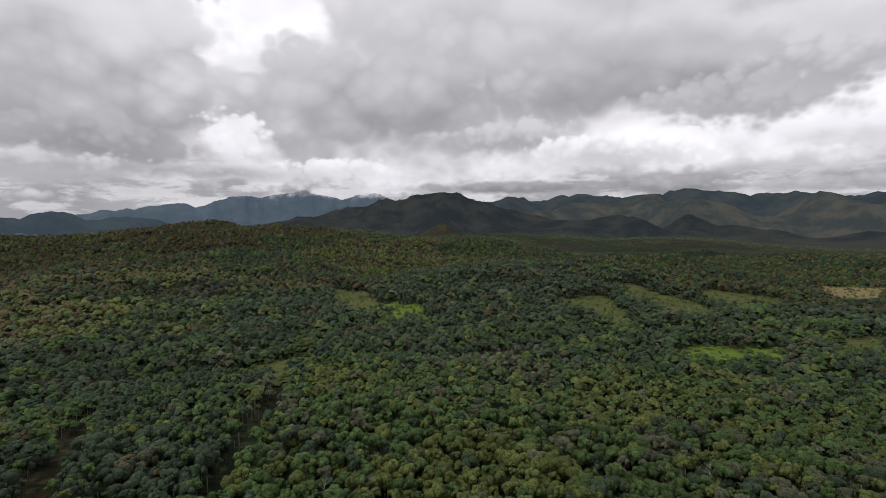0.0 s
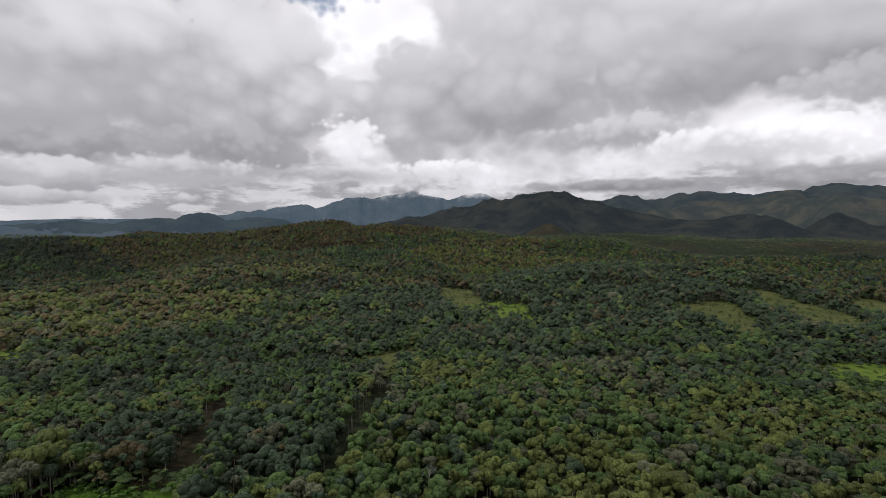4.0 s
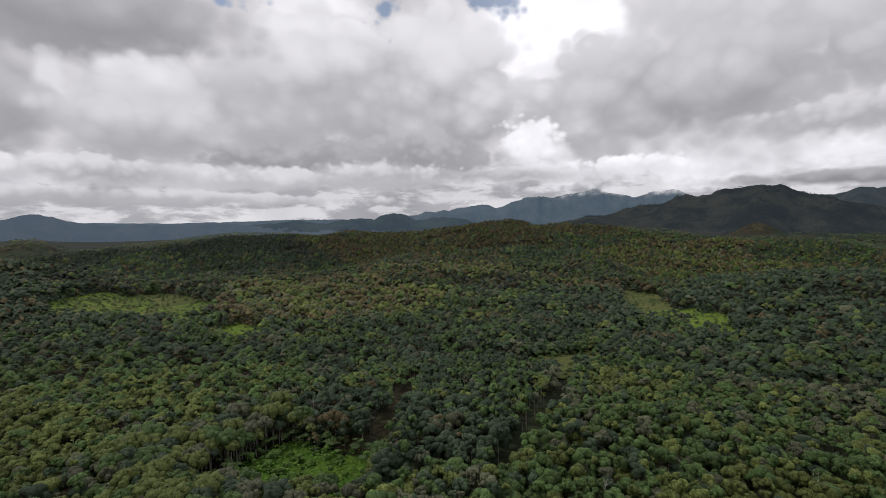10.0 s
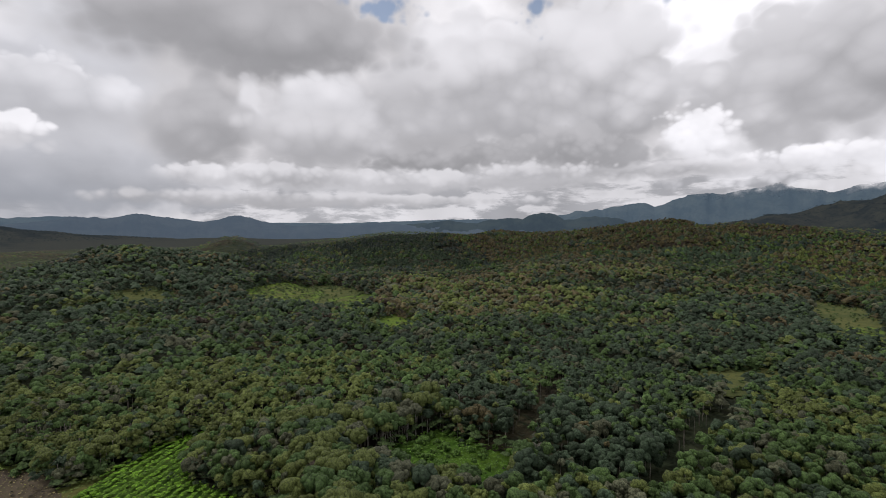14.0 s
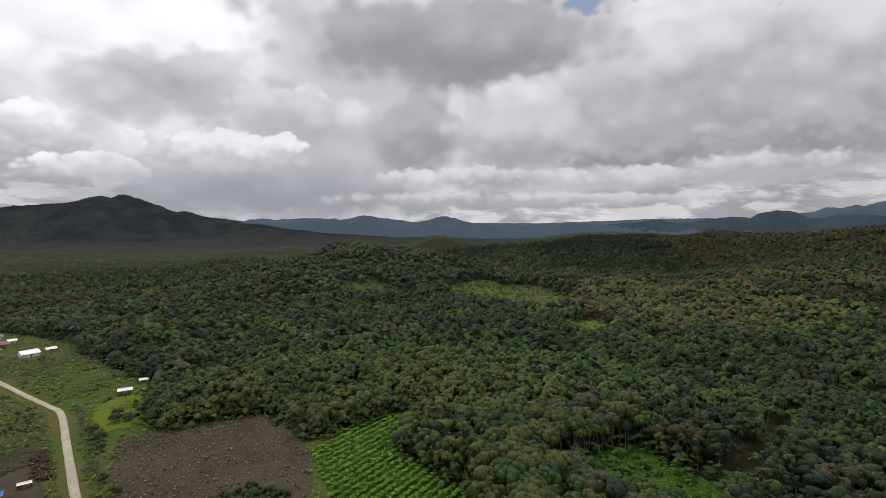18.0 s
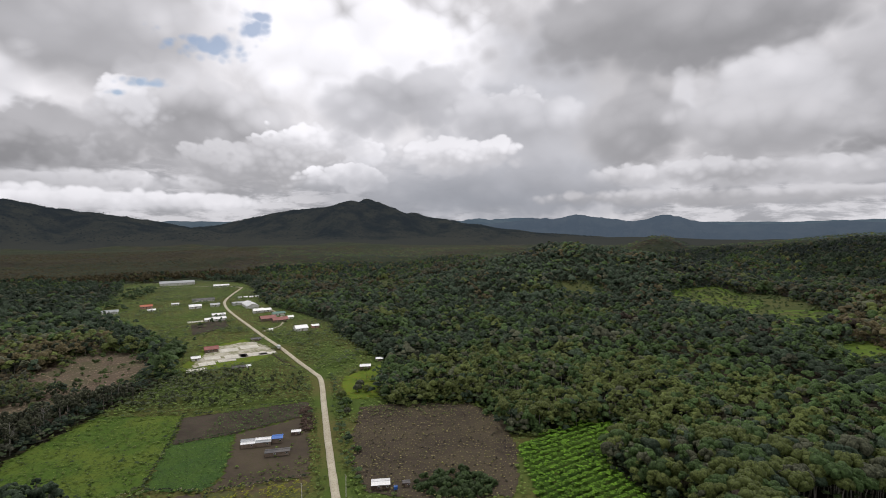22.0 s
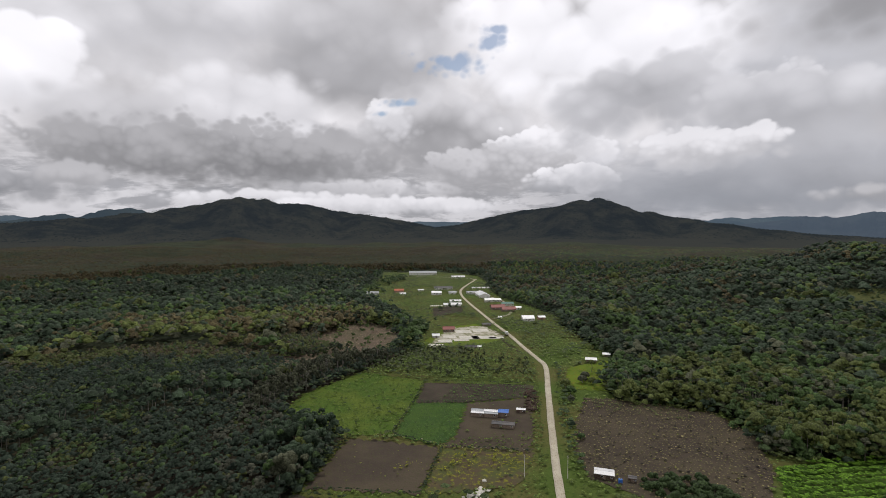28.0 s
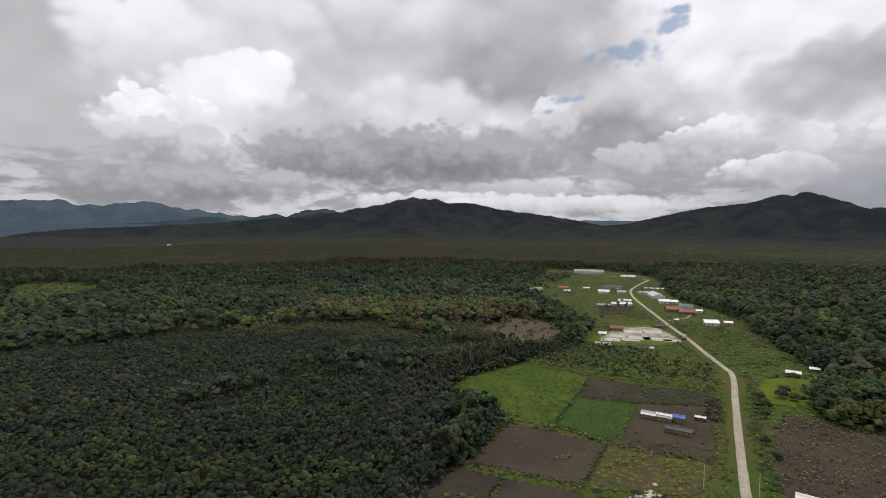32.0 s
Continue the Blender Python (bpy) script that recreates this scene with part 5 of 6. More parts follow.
for k, line in enumerate(([(-198, -206.5), (-168.5, -185.3), (-134.5, -162.5)], [(-134, -164), (-141, -138), (-163, -108)], [(-168, -185), (-187, -166), (-219, -144)], [(-196, -205), (-238, -155)],
                          [(-141, -138), (-109, -118)], [(-120, -174), (-84, -152), (-60, -138)], [(-84, -150), (-109, -118)], [(-89, -135), (-78, -127)], [(-80, -150), (-90, -135)])):
    hedge = tufts("hedge", along(line, 0.9, 60 + k, 0.35), 0.8, 1.2, 60 + k, (0.022, 0.034, 0.016) if k % 2 else (0.028, 0.042, 0.018), "narrow ditch-side hedge of dark weeds", "hedge")
DEBRIS_LINE = [(-122, -173), (-134.5, -163), (-138, -150), (-142, -137), (-152, -123), (-162, -109)]
tufts("brushwood", along(DEBRIS_LINE, 1.1, 91, 0.5), 0.42, 0.7, 91, (0.26, 0.24, 0.18), "pale dead brushwood along a field ditch")
tufts("weeds", along(DEBRIS_LINE, 1.6, 92, 0.7), 0.7, 1.0, 92, (0.11, 0.14, 0.03), "yellowish weeds along a field ditch")
for k, (cx, cy, reach, n) in enumerate(((-149, -116, 4.6, 55), (-141, -124, 4.2, 38), (-131, -122, 3.4, 26), (-119, -136, 4.2, 26), (-150, -108, 3.8, 26))):
    r = np.random.default_rng(95 + k)
    tufts("weeds", (cx + r.normal(size=n) * reach, cy + r.normal(size=n) * reach * 0.6), 0.55, 0.9, 95 + k, (0.18, 0.19, 0.02), "yellow-flowering weeds in a loose patch")
GROVES = [(-392, -362, 16, 8), (-300, -320, 15, 26), (-283, -308, 11, 16), (-545, -640, 30, 40), (-440, -560, 22, 22), (-500, -600, 25, 24)]
for k, (gx0, gy0, reach, n) in enumerate(GROVES):
    r = np.random.default_rng(70 + k)
    place = (gx0 + r.normal(size=n) * reach * 0.5, gy0 + r.normal(size=n) * reach * 0.5)
    ob = grow("grove", place[0], place[1], MID_CROWNS, 3.6, 9.0, 70 + k, LEAVES, "small grove of dark green trees in the village", SHRUB_LEAF)

# the wall of tall thin trees between the pasture and the cut clearings
WALL_LINE = [(-103, -226), (-116, -236), (-145, -250), (-173, -256), (-194, -257), (-212, -254)]
wx = np.concatenate([along(WALL_LINE, 1.5, 84 + k, 2.6)[0] - 0.9 * k for k in range(4)])
wy = np.concatenate([along(WALL_LINE, 1.5, 84 + k, 2.6)[1] - 3.2 * k for k in range(4)])
grow("forest", wx, wy, TALL_CROWNS, 1.5, np.interp(wx, [-212, -185, -100], [7.5, 11.5, 10.5]), 84, LEAVES, "wall of tall slender grey-green trees behind the pasture", (0.068, 0.074, 0.048), vary=0.8)
CLEAR_RIM = [(-212, -372), (-226, -379), (-253, -382), (-280, -380), (-292, -350)]
grow("forest", *along(CLEAR_RIM, 1.5, 88, 2.5), TALL_CROWNS, 1.9, 12.0, 88, LEAVES, "tall trees behind the cut clearing", (0.044, 0.056, 0.034), vary=0.7)
grow("forest", *along([(-166, -330), (-172, -312), (-180, -300), (-205, -300), (-215, -305)], 2.2, 89, 2.5), TALL_CROWNS, 1.6, 7.0, 89, LEAVES, "slim trees between two cut clearings", (0.048, 0.060, 0.034), vary=0.7)
tx = np.concatenate([wx[::2], along(CLEAR_RIM, 2.0, 90, 2.5)[0]])
ty = np.concatenate([wy[::2], along(CLEAR_RIM, 2.0, 90, 2.5)[1]])

# undergrowth along the forest edge
edge_line = SETTLED[1:26] + SETTLED[26:34]
tufts("undergrowth", along(edge_line, 1.5, 80, 1.6), 2.0, 4.2, 80, (0.036, 0.058, 0.022), "dark bushes along the forest edge")
tufts("undergrowth", along(TRACK_A, 2.2, 81, 1.8), 0.9, 1.4, 81, (0.03, 0.045, 0.02), "dark undergrowth along a forest track")
tufts("undergrowth", along(HOLLOW + HOLLOW[:1], 0.9, 82, 2.0), 2.3, 5.5, 82, (0.046, 0.074, 0.026), "green undergrowth round the hollow")

gx_, gy_ = along([(-214, 204), (-190, 172), (-176, 151), (-155, 125), (-138, 104)], 2.0, 83, 1.5)
grow("pale_trees", gx_ + 7, gy_ - 3, MID_CROWNS, 1.9, 9.0, 83, LEAVES, "pale grey-green feathery trees along a forest track", (0.105, 0.11, 0.085))
# trunks under the near canopy, seen along the gaps
r = np.random.default_rng(90)
pick = r.random(len(nx)) < 0.4
kx, ky = np.concatenate([nx[pick], tx]), np.concatenate([ny[pick], ty])
sv = np.array([[math.cos(a), math.sin(a), z] for z in (0, 1) for a in (0, 2.1, 4.2)])
sf = np.array([[0, 1, 4], [0, 4, 3], [1, 2, 5], [1, 5, 4], [2, 0, 3], [2, 3, 5]])
rad, tallness = 0.12 + 0.1 * r.random(len(kx)), 7.5 + 3 * r.random(len(kx))
tv = np.stack([sv[None, :, 0] * rad[:, None] + kx[:, None], sv[None, :, 1] * rad[:, None] + ky[:, None], sv[None, :, 2] * tallness[:, None] + land(kx, ky)[:, None] - 0.2], -1).reshape(-1, 3)
tf = (sf[None] + (np.arange(len(kx)) * 6)[:, None, None]).reshape(-1, 3)
tagged(new("tree_trunks", mesh_of("tree_trunks", tv, tf, BARK)), "slender grey trunks under the forest canopy", "trunks", kind="stuff")


# ---- trees that stand apart or at the forest edge ----
def tree_leaves():
    """Leaves whose green differs from tree to tree."""
    m, tree, bsdf = shader("tree_leaves")
    pos = position(tree)
    info = tree.nodes.new("ShaderNodeObjectInfo").outputs["Random"]
    ramp = tree.nodes.new("ShaderNodeValToRGB")
    tree.links.new(info, ramp.inputs[0])
    ramp.color_ramp.interpolation = "CONSTANT"
    stops = [(0.0, OLIVE), (0.50, GREEN), (0.76, DEEP), (0.90, GREY), (0.985, RUST)]
    while len(ramp.color_ramp.elements) < len(stops):
        ramp.color_ramp.elements.new(0.5)
    for e, (at, c) in zip(ramp.color_ramp.elements, stops):
        e.position, e.color = at, (*c, 1)
    spray = noise_node(tree, pos, 1.3, 4.0, 0.7)
    sprays = mix_node(tree, ramp_node(tree, spray, 0.33, 0.67), (0.42, 0.44, 0.42), (1.28, 1.28, 1.24))
    tree.links.new(mix_node(tree, 1.0, ramp.outputs[0], sprays, "MULTIPLY"), bsdf.inputs["Base Color"])
    bsdf.inputs["Roughness"].default_value, bsdf.inputs["Specular IOR Level"].default_value = 0.7, 0.15
    bump_node(tree, spray, 0.8, 0.5, bsdf)
    return m


TREE_LEAVES = tree_leaves()


def crown_mesh(radius, height, seed):
    """Clumps on a dome, with loose leaf sprays standing out of them."""
    r = np.random.default_rng(seed)
    v, f, _ = clump_set(13, 0.44, seed, 0.9, 0.85, 6, 3)
    v = v * radius + np.array([0, 0, height - 1.0 * radius])
    n = 90
    pick = v[r.integers(0, len(v), n)]
    mid = np.array([0, 0, height - 0.5 * radius])
    out = pick - mid
    out /= np.linalg.norm(out, axis=1, keepdims=True)
    a = r.normal(size=(n, 3))
    a -= out * (a * out).sum(1, keepdims=True) * 0.6
    a /= np.linalg.norm(a, axis=1, keepdims=True)
    b = np.cross(out, a)
    c = pick + out * 0.12
    s = 0.28 + 0.25 * r.random((n, 1))
    leaf = np.stack([c - a * s, c + b * s * 0.6 + out * 0.1, c + a * s, c - b * s * 0.6], 1).reshape(-1, 3)
    q = np.arange(n)[:, None] * 4 + len(v)
    return np.concatenate([v, leaf]), np.concatenate([f, np.concatenate([q + [0, 1, 2], q + [0, 2, 3]])])


def tree(seed, radius, height, label):
    """A forest tree: bent trunk, three limbs and a domed crown."""
    r = random.Random(seed)
    ob = thing("tree", label, "tree")
    bend = Vector((r.uniform(-0.5, 0.5), r.uniform(-0.5, 0.5), height * 0.5))
    top = Vector((r.uniform(-0.4, 0.4), r.uniform(-0.4, 0.4), height - radius * 0.7))
    bm = bmesh.new()
    tube(bm, (0, 0, -0.3), bend, 0.26, 0.19)
    tube(bm, bend, top, 0.19, 0.08)
    part("trunk", bm, PALE_BARK if seed % 2 else BARK, ob)
    for k in range(3):
        a = k * 2.1 + r.random()
        bm = bmesh.new()
        base = bend.lerp(top, 0.3 + 0.2 * k)
        tube(bm, base, base + Vector((math.cos(a) * radius * 0.6, math.sin(a) * radius * 0.6, radius * 0.5)), 0.09, 0.03, 5)
        part("limb", bm, BARK, ob)
    v, f = crown_mesh(radius, height, seed)
    crown = new("crown", mesh_of("crown", v, f, TREE_LEAVES))
    crown.parent = ob
    return ob


TREE_LABELS = ["round-crowned rainforest tree in the dense canopy", "slender pale-trunked tree at the forest edge", "broad olive-green forest tree with a domed crown"]
makers = [tree(k, 2.6 + 0.35 * k, 11.5 + 0.7 * k, TREE_LABELS[k % 3]) for k in range(6)]
r = random.Random(5)
for k, (x, y) in enumerate(tree_places):
    m = pose(float(x), float(y), float(land(x, y)), 0, 0, r.uniform(0, 360)) @ Matrix.Scale(r.uniform(0.8, 1.2), 4)
    if k < 6:
        makers[k].matrix_world = m
        makers[k]["group"] = "forest trees round the hollow"
    else:
        c = copy_thing(makers[k % 6], m)
        c.scale = m.to_scale()

low_tree = tree(31, 2.6, 4.2, "low bushy dark green tree on the roadside meadow")
low_tree.matrix_world = pose(-259, -137, 0.2, 0, 0, 40)
for x, y, size in ((-282, -143, 0.75), (-266, -139, 0.62), (-261, -132, 0.5), (-245, -140, 0.62), (-236, -132, 0.6), (-226, -126, 0.45), (-386, -252, 0.5), (-197, -110, 0.4), (-188, -100, 0.36)):
    if size > 0.7:
        c = copy_thing(makers[r.randrange(6)], pose(x, y, 0.2, 0, 0, r.uniform(0, 360)))
        c.scale = (0.62, 0.62, 0.62)
    else:
        c = copy_thing(low_tree, pose(x, y, 0.2, 0, 0, r.uniform(0, 360)))
        c.scale = (size * 1.7, size * 1.7, size * 1.7)
    tagged(c, "single dark green tree on the roadside meadow", "tree", "meadow trees")


def bare_tree(x, y, height, seed):
    """A dead pale tree: trunk and bare branches."""
    q = random.Random(seed)
    ob = thing("bare_tree", "dead bare pale-barked tree above the canopy", "tree", x, y, float(land(x, y)), q.uniform(0, 360), "dead trees")
    bm = bmesh.new()
    tube(bm, (0, 0, -0.3), (0.2, 0.1, height * 0.55), 0.2, 0.13)
    tube(bm, (0.2, 0.1, height * 0.55), (0.1, 0.4, height), 0.13, 0.04)
    part("trunk", bm, PALE_BARK, ob)
    for k in range(7):
        a, h = q.uniform(0, 6.28), height * q.uniform(0.55, 0.92)
        bm = bmesh.new()
        tip = (math.cos(a) * height * 0.17, math.sin(a) * height * 0.17, h + height * 0.14)
        tube(bm, (0.15, 0.2, h), tip, 0.07, 0.02, 5)
        for s in (-0.5, 0.5):
            tube(bm, Vector((0.15, 0.2, h)).lerp(Vector(tip), 0.6), (math.cos(a + s) * height * 0.2, math.sin(a + s) * height * 0.2, h + height * 0.1), 0.03, 0.012, 4)
        part("branch", bm, PALE_BARK, ob)
    return ob


for k, (x, y, h) in enumerate(((-190, 137, 14), (-212, 128, 15), (-150, 128, 13), (-240, 60, 14), (-140, -243, 14), (-70, 150, 16), (60, 190, 16), (92, 148, 16), (-20, 205, 16), (-112, 205, 15), (-160, -252, 13), (30, 150, 15))):
    bare_tree(x, y, h, k)

# ---- buildings ----
WHITE_METAL = surface("white_roofing", (0.72, 0.73, 0.74), (0.62, 0.63, 0.65), (0.5, 0.48, 0.46), 0.25, 3.0, 0.45, 0.15, 0.02, metal=0.1, spec=0.4)
GREY_METAL = surface("grey_roofing", (0.24, 0.26, 0.28), (0.32, 0.34, 0.36), (0.2, 0.19, 0.18), 0.25, 3.0, 0.5, 0.15, 0.02, metal=0.2, spec=0.4)
DARK_METAL = surface("dark_roofing", (0.07, 0.07, 0.075), (0.11, 0.10, 0.10), (0.05, 0.05, 0.05), 0.25, 3.0, 0.6, 0.15, 0.02, spec=0.3)
RED_METAL = surface("red_roofing", (0.20, 0.045, 0.04), (0.26, 0.065, 0.055), (0.14, 0.05, 0.045), 0.25, 3.0, 0.55, 0.15, 0.02, spec=0.3)
ORANGE_METAL = surface("orange_roofing", (0.48, 0.12, 0.05), (0.40, 0.10, 0.05), (0.3, 0.1, 0.06), 0.25, 3.0, 0.55, 0.15, 0.02, spec=0.3)
GREEN_METAL = surface("green_roofing", (0.06, 0.16, 0.13), (0.08, 0.2, 0.16), (0.06, 0.11, 0.1), 0.25, 3.0, 0.55, 0.15, 0.02, spec=0.3)
BLUE_METAL = surface("blue_roofing", (0.03, 0.12, 0.42), (0.04, 0.15, 0.5), (0.05, 0.12, 0.3), 0.25, 3.0, 0.5, 0.15, 0.02, spec=0.3)
PLASTER = surface("white_plaster", (0.66, 0.65, 0.62), (0.74, 0.73, 0.70), (0.5, 0.48, 0.44), 0.3, 2.5, 0.85, 0.2, 0.02)
PLANK = surface("weathered_plank", (0.17, 0.13, 0.10), (0.23, 0.18, 0.14), (0.11, 0.09, 0.07), 0.5, 4.0, 0.9, 0.3, 0.03)
PINK_PLASTER = surface("pink_plaster", (0.50, 0.28, 0.23), (0.44, 0.25, 0.21), (0.38, 0.24, 0.2), 0.3, 2.5, 0.85, 0.2, 0.02)
GLASS, glass_tree, glass_bsdf = shader("window_glass")
glass_bsdf.inputs["Base Color"].default_value = (0.02, 0.025, 0.03, 1)
glass_bsdf.inputs["Roughness"].default_value, glass_bsdf.inputs["Specular IOR Level"].default_value = 0.08, 0.6
RUBBER = surface("rubber", (0.02, 0.02, 0.02), (0.03, 0.03, 0.03), None, 2.0, 9.0, 0.8, 0.1, 0.01)
TIMBER = surface("dark_timber", (0.06, 0.045, 0.035), (0.09, 0.065, 0.05), (0.14, 0.09, 0.08), 0.6, 3.0, 0.95, 0.5, 0.1)


def house(name, label, x, y, turn, w, d, h, roof, wall, rise=None, eave=0.6, stilts=0.0, openings=3):
    """A low building: four walls, a pitched sheet roof with ribs and ridge cap, door and windows."""
    ob = thing(name, label, "building", x, y, float(land(x, y)) + 0.3, turn)
    h *= 0.85
    rise = d * 0.2 if rise is None else rise
    t, z0 = 0.2, stilts
    for ax, bx, ay, by in ((-w / 2, w / 2, -d / 2, -d / 2 + t), (-w / 2, w / 2, d / 2 - t, d / 2), (-w / 2, -w / 2 + t, -d / 2 + t, d / 2 - t), (w / 2 - t, w / 2, -d / 2 + t, d / 2 - t)):
        bm = bmesh.new()
        box(bm, ax, bx, ay, by, z0 - 0.3, z0 + h)
        if by - ay > t + 0.01 and rise > 0:
            a = bm.verts.new((ax, -d / 2 + t, z0 + h)), bm.verts.new((ax, d / 2 - t, z0 + h)), bm.verts.new((ax, 0, z0 + h + rise * 0.92))
            b = [bm.verts.new((bx, v.co.y, v.co.z)) for v in a]
            bm.faces.new(a)
            bm.faces.new(b[::-1])
            for k in range(3):
                bm.faces.new((a[k], a[(k + 1) % 3], b[(k + 1) % 3], b[k]))
        part("wall", bm, wall, ob)
    for sgn in (-1, 1):
        bm = bmesh.new()
        n = max(4, int(w / 0.9))
        prev = None
        for k in range(n * 2 + 1):
            px0 = -w / 2 - eave + (w + 2 * eave) * k / (n * 2)
            lift = 0.06 * (k % 2)
            lo, hi = (px0, sgn * (d / 2 + eave), z0 + h - rise * eave / (d / 2) + 0.1 + lift), (px0, sgn * 0.02, z0 + h + rise + 0.1 + lift)
            row = [bm.verts.new(lo), bm.verts.new(hi), bm.verts.new((hi[0], hi[1], hi[2] - 0.1)), bm.verts.new((lo[0], lo[1], lo[2] - 0.1))]
            if prev:
                for q in range(4):
                    bm.faces.new((prev[q], prev[(q + 1) % 4], row[(q + 1) % 4], row[q]))
            else:
                bm.faces.new(row)
            prev = row
        bm.faces.new(prev[::-1])
        bmesh.ops.recalc_face_normals(bm, faces=bm.faces[:])
        part("roof", bm, roof, ob)
    bm = bmesh.new()
    box(bm, -w / 2 - eave, w / 2 + eave, -0.22, 0.22, z0 + h + rise + 0.08, z0 + h + rise + 0.2, 0.04)
    part("ridge_cap", bm, roof, ob)
    for side in (-1, 1):
        yf = side * (d / 2 + 0.015)
        bm = bmesh.new()
        box(bm, -0.5, 0.5, yf - 0.03, yf + 0.03, z0, z0 + min(2.1, h * 0.85), 0.02)
        part("door", bm, PLANK, ob)
        for k in range(openings):
            wx = (k - (openings - 1) / 2) * w / max(openings, 1) + w / openings * 0.28
            bm = bmesh.new()
            box(bm, wx - 0.45, wx + 0.45, yf - 0.04, yf + 0.04, z0 + h * 0.45, z0 + h * 0.8, 0.02)
            win = part("window", bm, PLASTER, ob)
            bm = bmesh.new()
            box(bm, wx - 0.37, wx + 0.37, yf - 0.05, yf + 0.05, z0 + h * 0.49, z0 + h * 0.76)
            part("pane", bm, GLASS, win)
    if stilts:
        for sx0 in (-w / 2 + 0.3, 0, w / 2 - 0.3):
            for sy0 in (-d / 2 + 0.3, d / 2 - 0.3):
                bm = bmesh.new()
                tube(bm, (sx0, sy0, -0.5), (sx0, sy0, z0 - 0.25), 0.12, 0.12, 6)
                part("stilt", bm, PLANK, ob)
    return ob


ACROSS = 140.0   # long side square to the village road
house("warehouse", "long white warehouse with a grey metal roof", -664, -690, 139, 52, 22, 5.5, GREY_METAL, PLASTER, 2.6, 0.8, openings=9)
house("hall", "low white hall with a pale blue-grey roof", -660, -594, 139, 23, 10, 3.4, WHITE_METAL, PLASTER, 1.6, openings=5)
house("house", "long house with a dark roof", -520, -498, ACROSS, 26, 8, 3.0, DARK_METAL, PLASTER, openings=5)
house("house", "white-walled house with a pale roof", -472, -465, ACROSS, 13, 9, 3.4, WHITE_METAL, PLASTER)
house("house", "small white house with a grey roof", -491, -453, ACROSS, 10, 7, 3.0, GREY_METAL, PLASTER)
house("shed", "small white-roofed shed by a bare plot", -410, -388, ACROSS, 6.5, 6, 2.6, WHITE_METAL, PLASTER, openings=1)
house("house", "long low house with a bright white roof", -436, -398, ACROSS, 13, 6, 2.8, WHITE_METAL, PLASTER)
house("house", "long low house with a bright white metal roof", -418, -381, ACROSS, 13, 7, 2.8, WHITE_METAL, PLASTER)
house("house", "long grey-roofed house beside the road", -512, -431, ACROSS, 22, 7, 3.0, GREY_METAL, PLASTER, openings=4)
house("hall", "large hall with a bright white metal roof", -500, -408, 52, 30, 13, 4.0, WHITE_METAL, PLASTER, openings=5)
house("house", "house with a bright white metal roof", -470, -373, ACROSS, 11, 9, 3.2, WHITE_METAL, PLASTER)
house("house", "small house with a white metal roof", -478, -367, ACROSS + 12, 8, 7, 3.0, WHITE_METAL, PLASTER, openings=2)
house("house", "house with a dark red metal roof", -433, -332, ACROSS, 15, 11, 3.4, RED_METAL, PLANK)
house("house", "wide house with a dull red metal roof", -430, -315, ACROSS, 14.5, 10, 3.4, RED_METAL, PLANK)
house("house", "house with a grey-green metal roof", -461, -339, ACROSS, 13, 7, 3.2, GREEN_METAL, PLASTER)
house("shed", "small white-roofed shed by the red houses", -448, -315, ACROSS, 6, 5, 2.6, WHITE_METAL, PLASTER, openings=1)
house("house", "white-roofed house at the edge of the woods", -400, -270, ACROSS, 11, 10, 3.4, WHITE_METAL, PLASTER)
house("shed", "small white-roofed outbuilding by the woods", -415, -264, ACROSS, 6.5, 5, 2.6, WHITE_METAL, PINK_PLASTER, openings=1)
house("house", "house with a bright orange roof", -453, -520, ACROSS, 12.5, 8, 3.4, ORANGE_METAL, PINK_PLASTER)
house("shed", "small white-roofed shed by the orange house", -437, -494, ACROSS, 7.5, 5, 2.6, WHITE_METAL, PLASTER, openings=1)
house("house", "grey-roofed farmhouse on a pale yard", -411, -526, ACROSS, 16, 9, 3.0, GREY_METAL, PLASTER)
house("shed", "small pale shed in the grass", -482, -506, ACROSS, 8, 4, 2.4, WHITE_METAL, PLASTER, openings=1)
house("house", "house with a dark red roof beside concrete slabs", -310, -292, ACROSS, 9.5, 8, 3.2, RED_METAL, PLANK)
house("shed", "small white-roofed shed beside the slab yard", -286, -284, ACROSS, 5.5, 4.5, 2.4, WHITE_METAL, PLASTER, openings=1)
house("shed", "dark-roofed open shed near the road", -352, -283, ACROSS, 7.5, 4, 2.2, DARK_METAL, PLANK, openings=1)
house("shed", "long dark shed on the fallow land", -277, -238, ACROSS, 8, 3, 2.0, DARK_METAL, PLANK, openings=1)
house("shed", "tiny white-roofed hut beside the dark shed", -282, -234, ACROSS, 2.4, 2.2, 1.9, WHITE_METAL, PLASTER, openings=1)
house("hut", "white-roofed field hut on stilts at the meadow", -303, -154, 118, 6.5, 4, 2.2, WHITE_METAL, PLANK, stilts=0.8, openings=1)
house("hut", "small white-roofed hut by the trees", -326, -154, 118, 4.5, 3.2, 2.0, WHITE_METAL, PLANK, openings=1)
house("shed", "tiny white hut beside the village lane", -390, -296, ACROSS, 3, 3, 2.0, WHITE_METAL, PLASTER, openings=1)
for k in range(5):
    c = house("shed", "low pale shed in a row near the road end", -556 - 5.5 * k, -470 + 5 * k, ACROSS, 4.5, 3, 2.0, WHITE_METAL, PLASTER, openings=1)
    c["group"] = "row of low sheds"
# the farm by the road: roofs side by side, a blue one and a dark open shed
FARM = 121.0
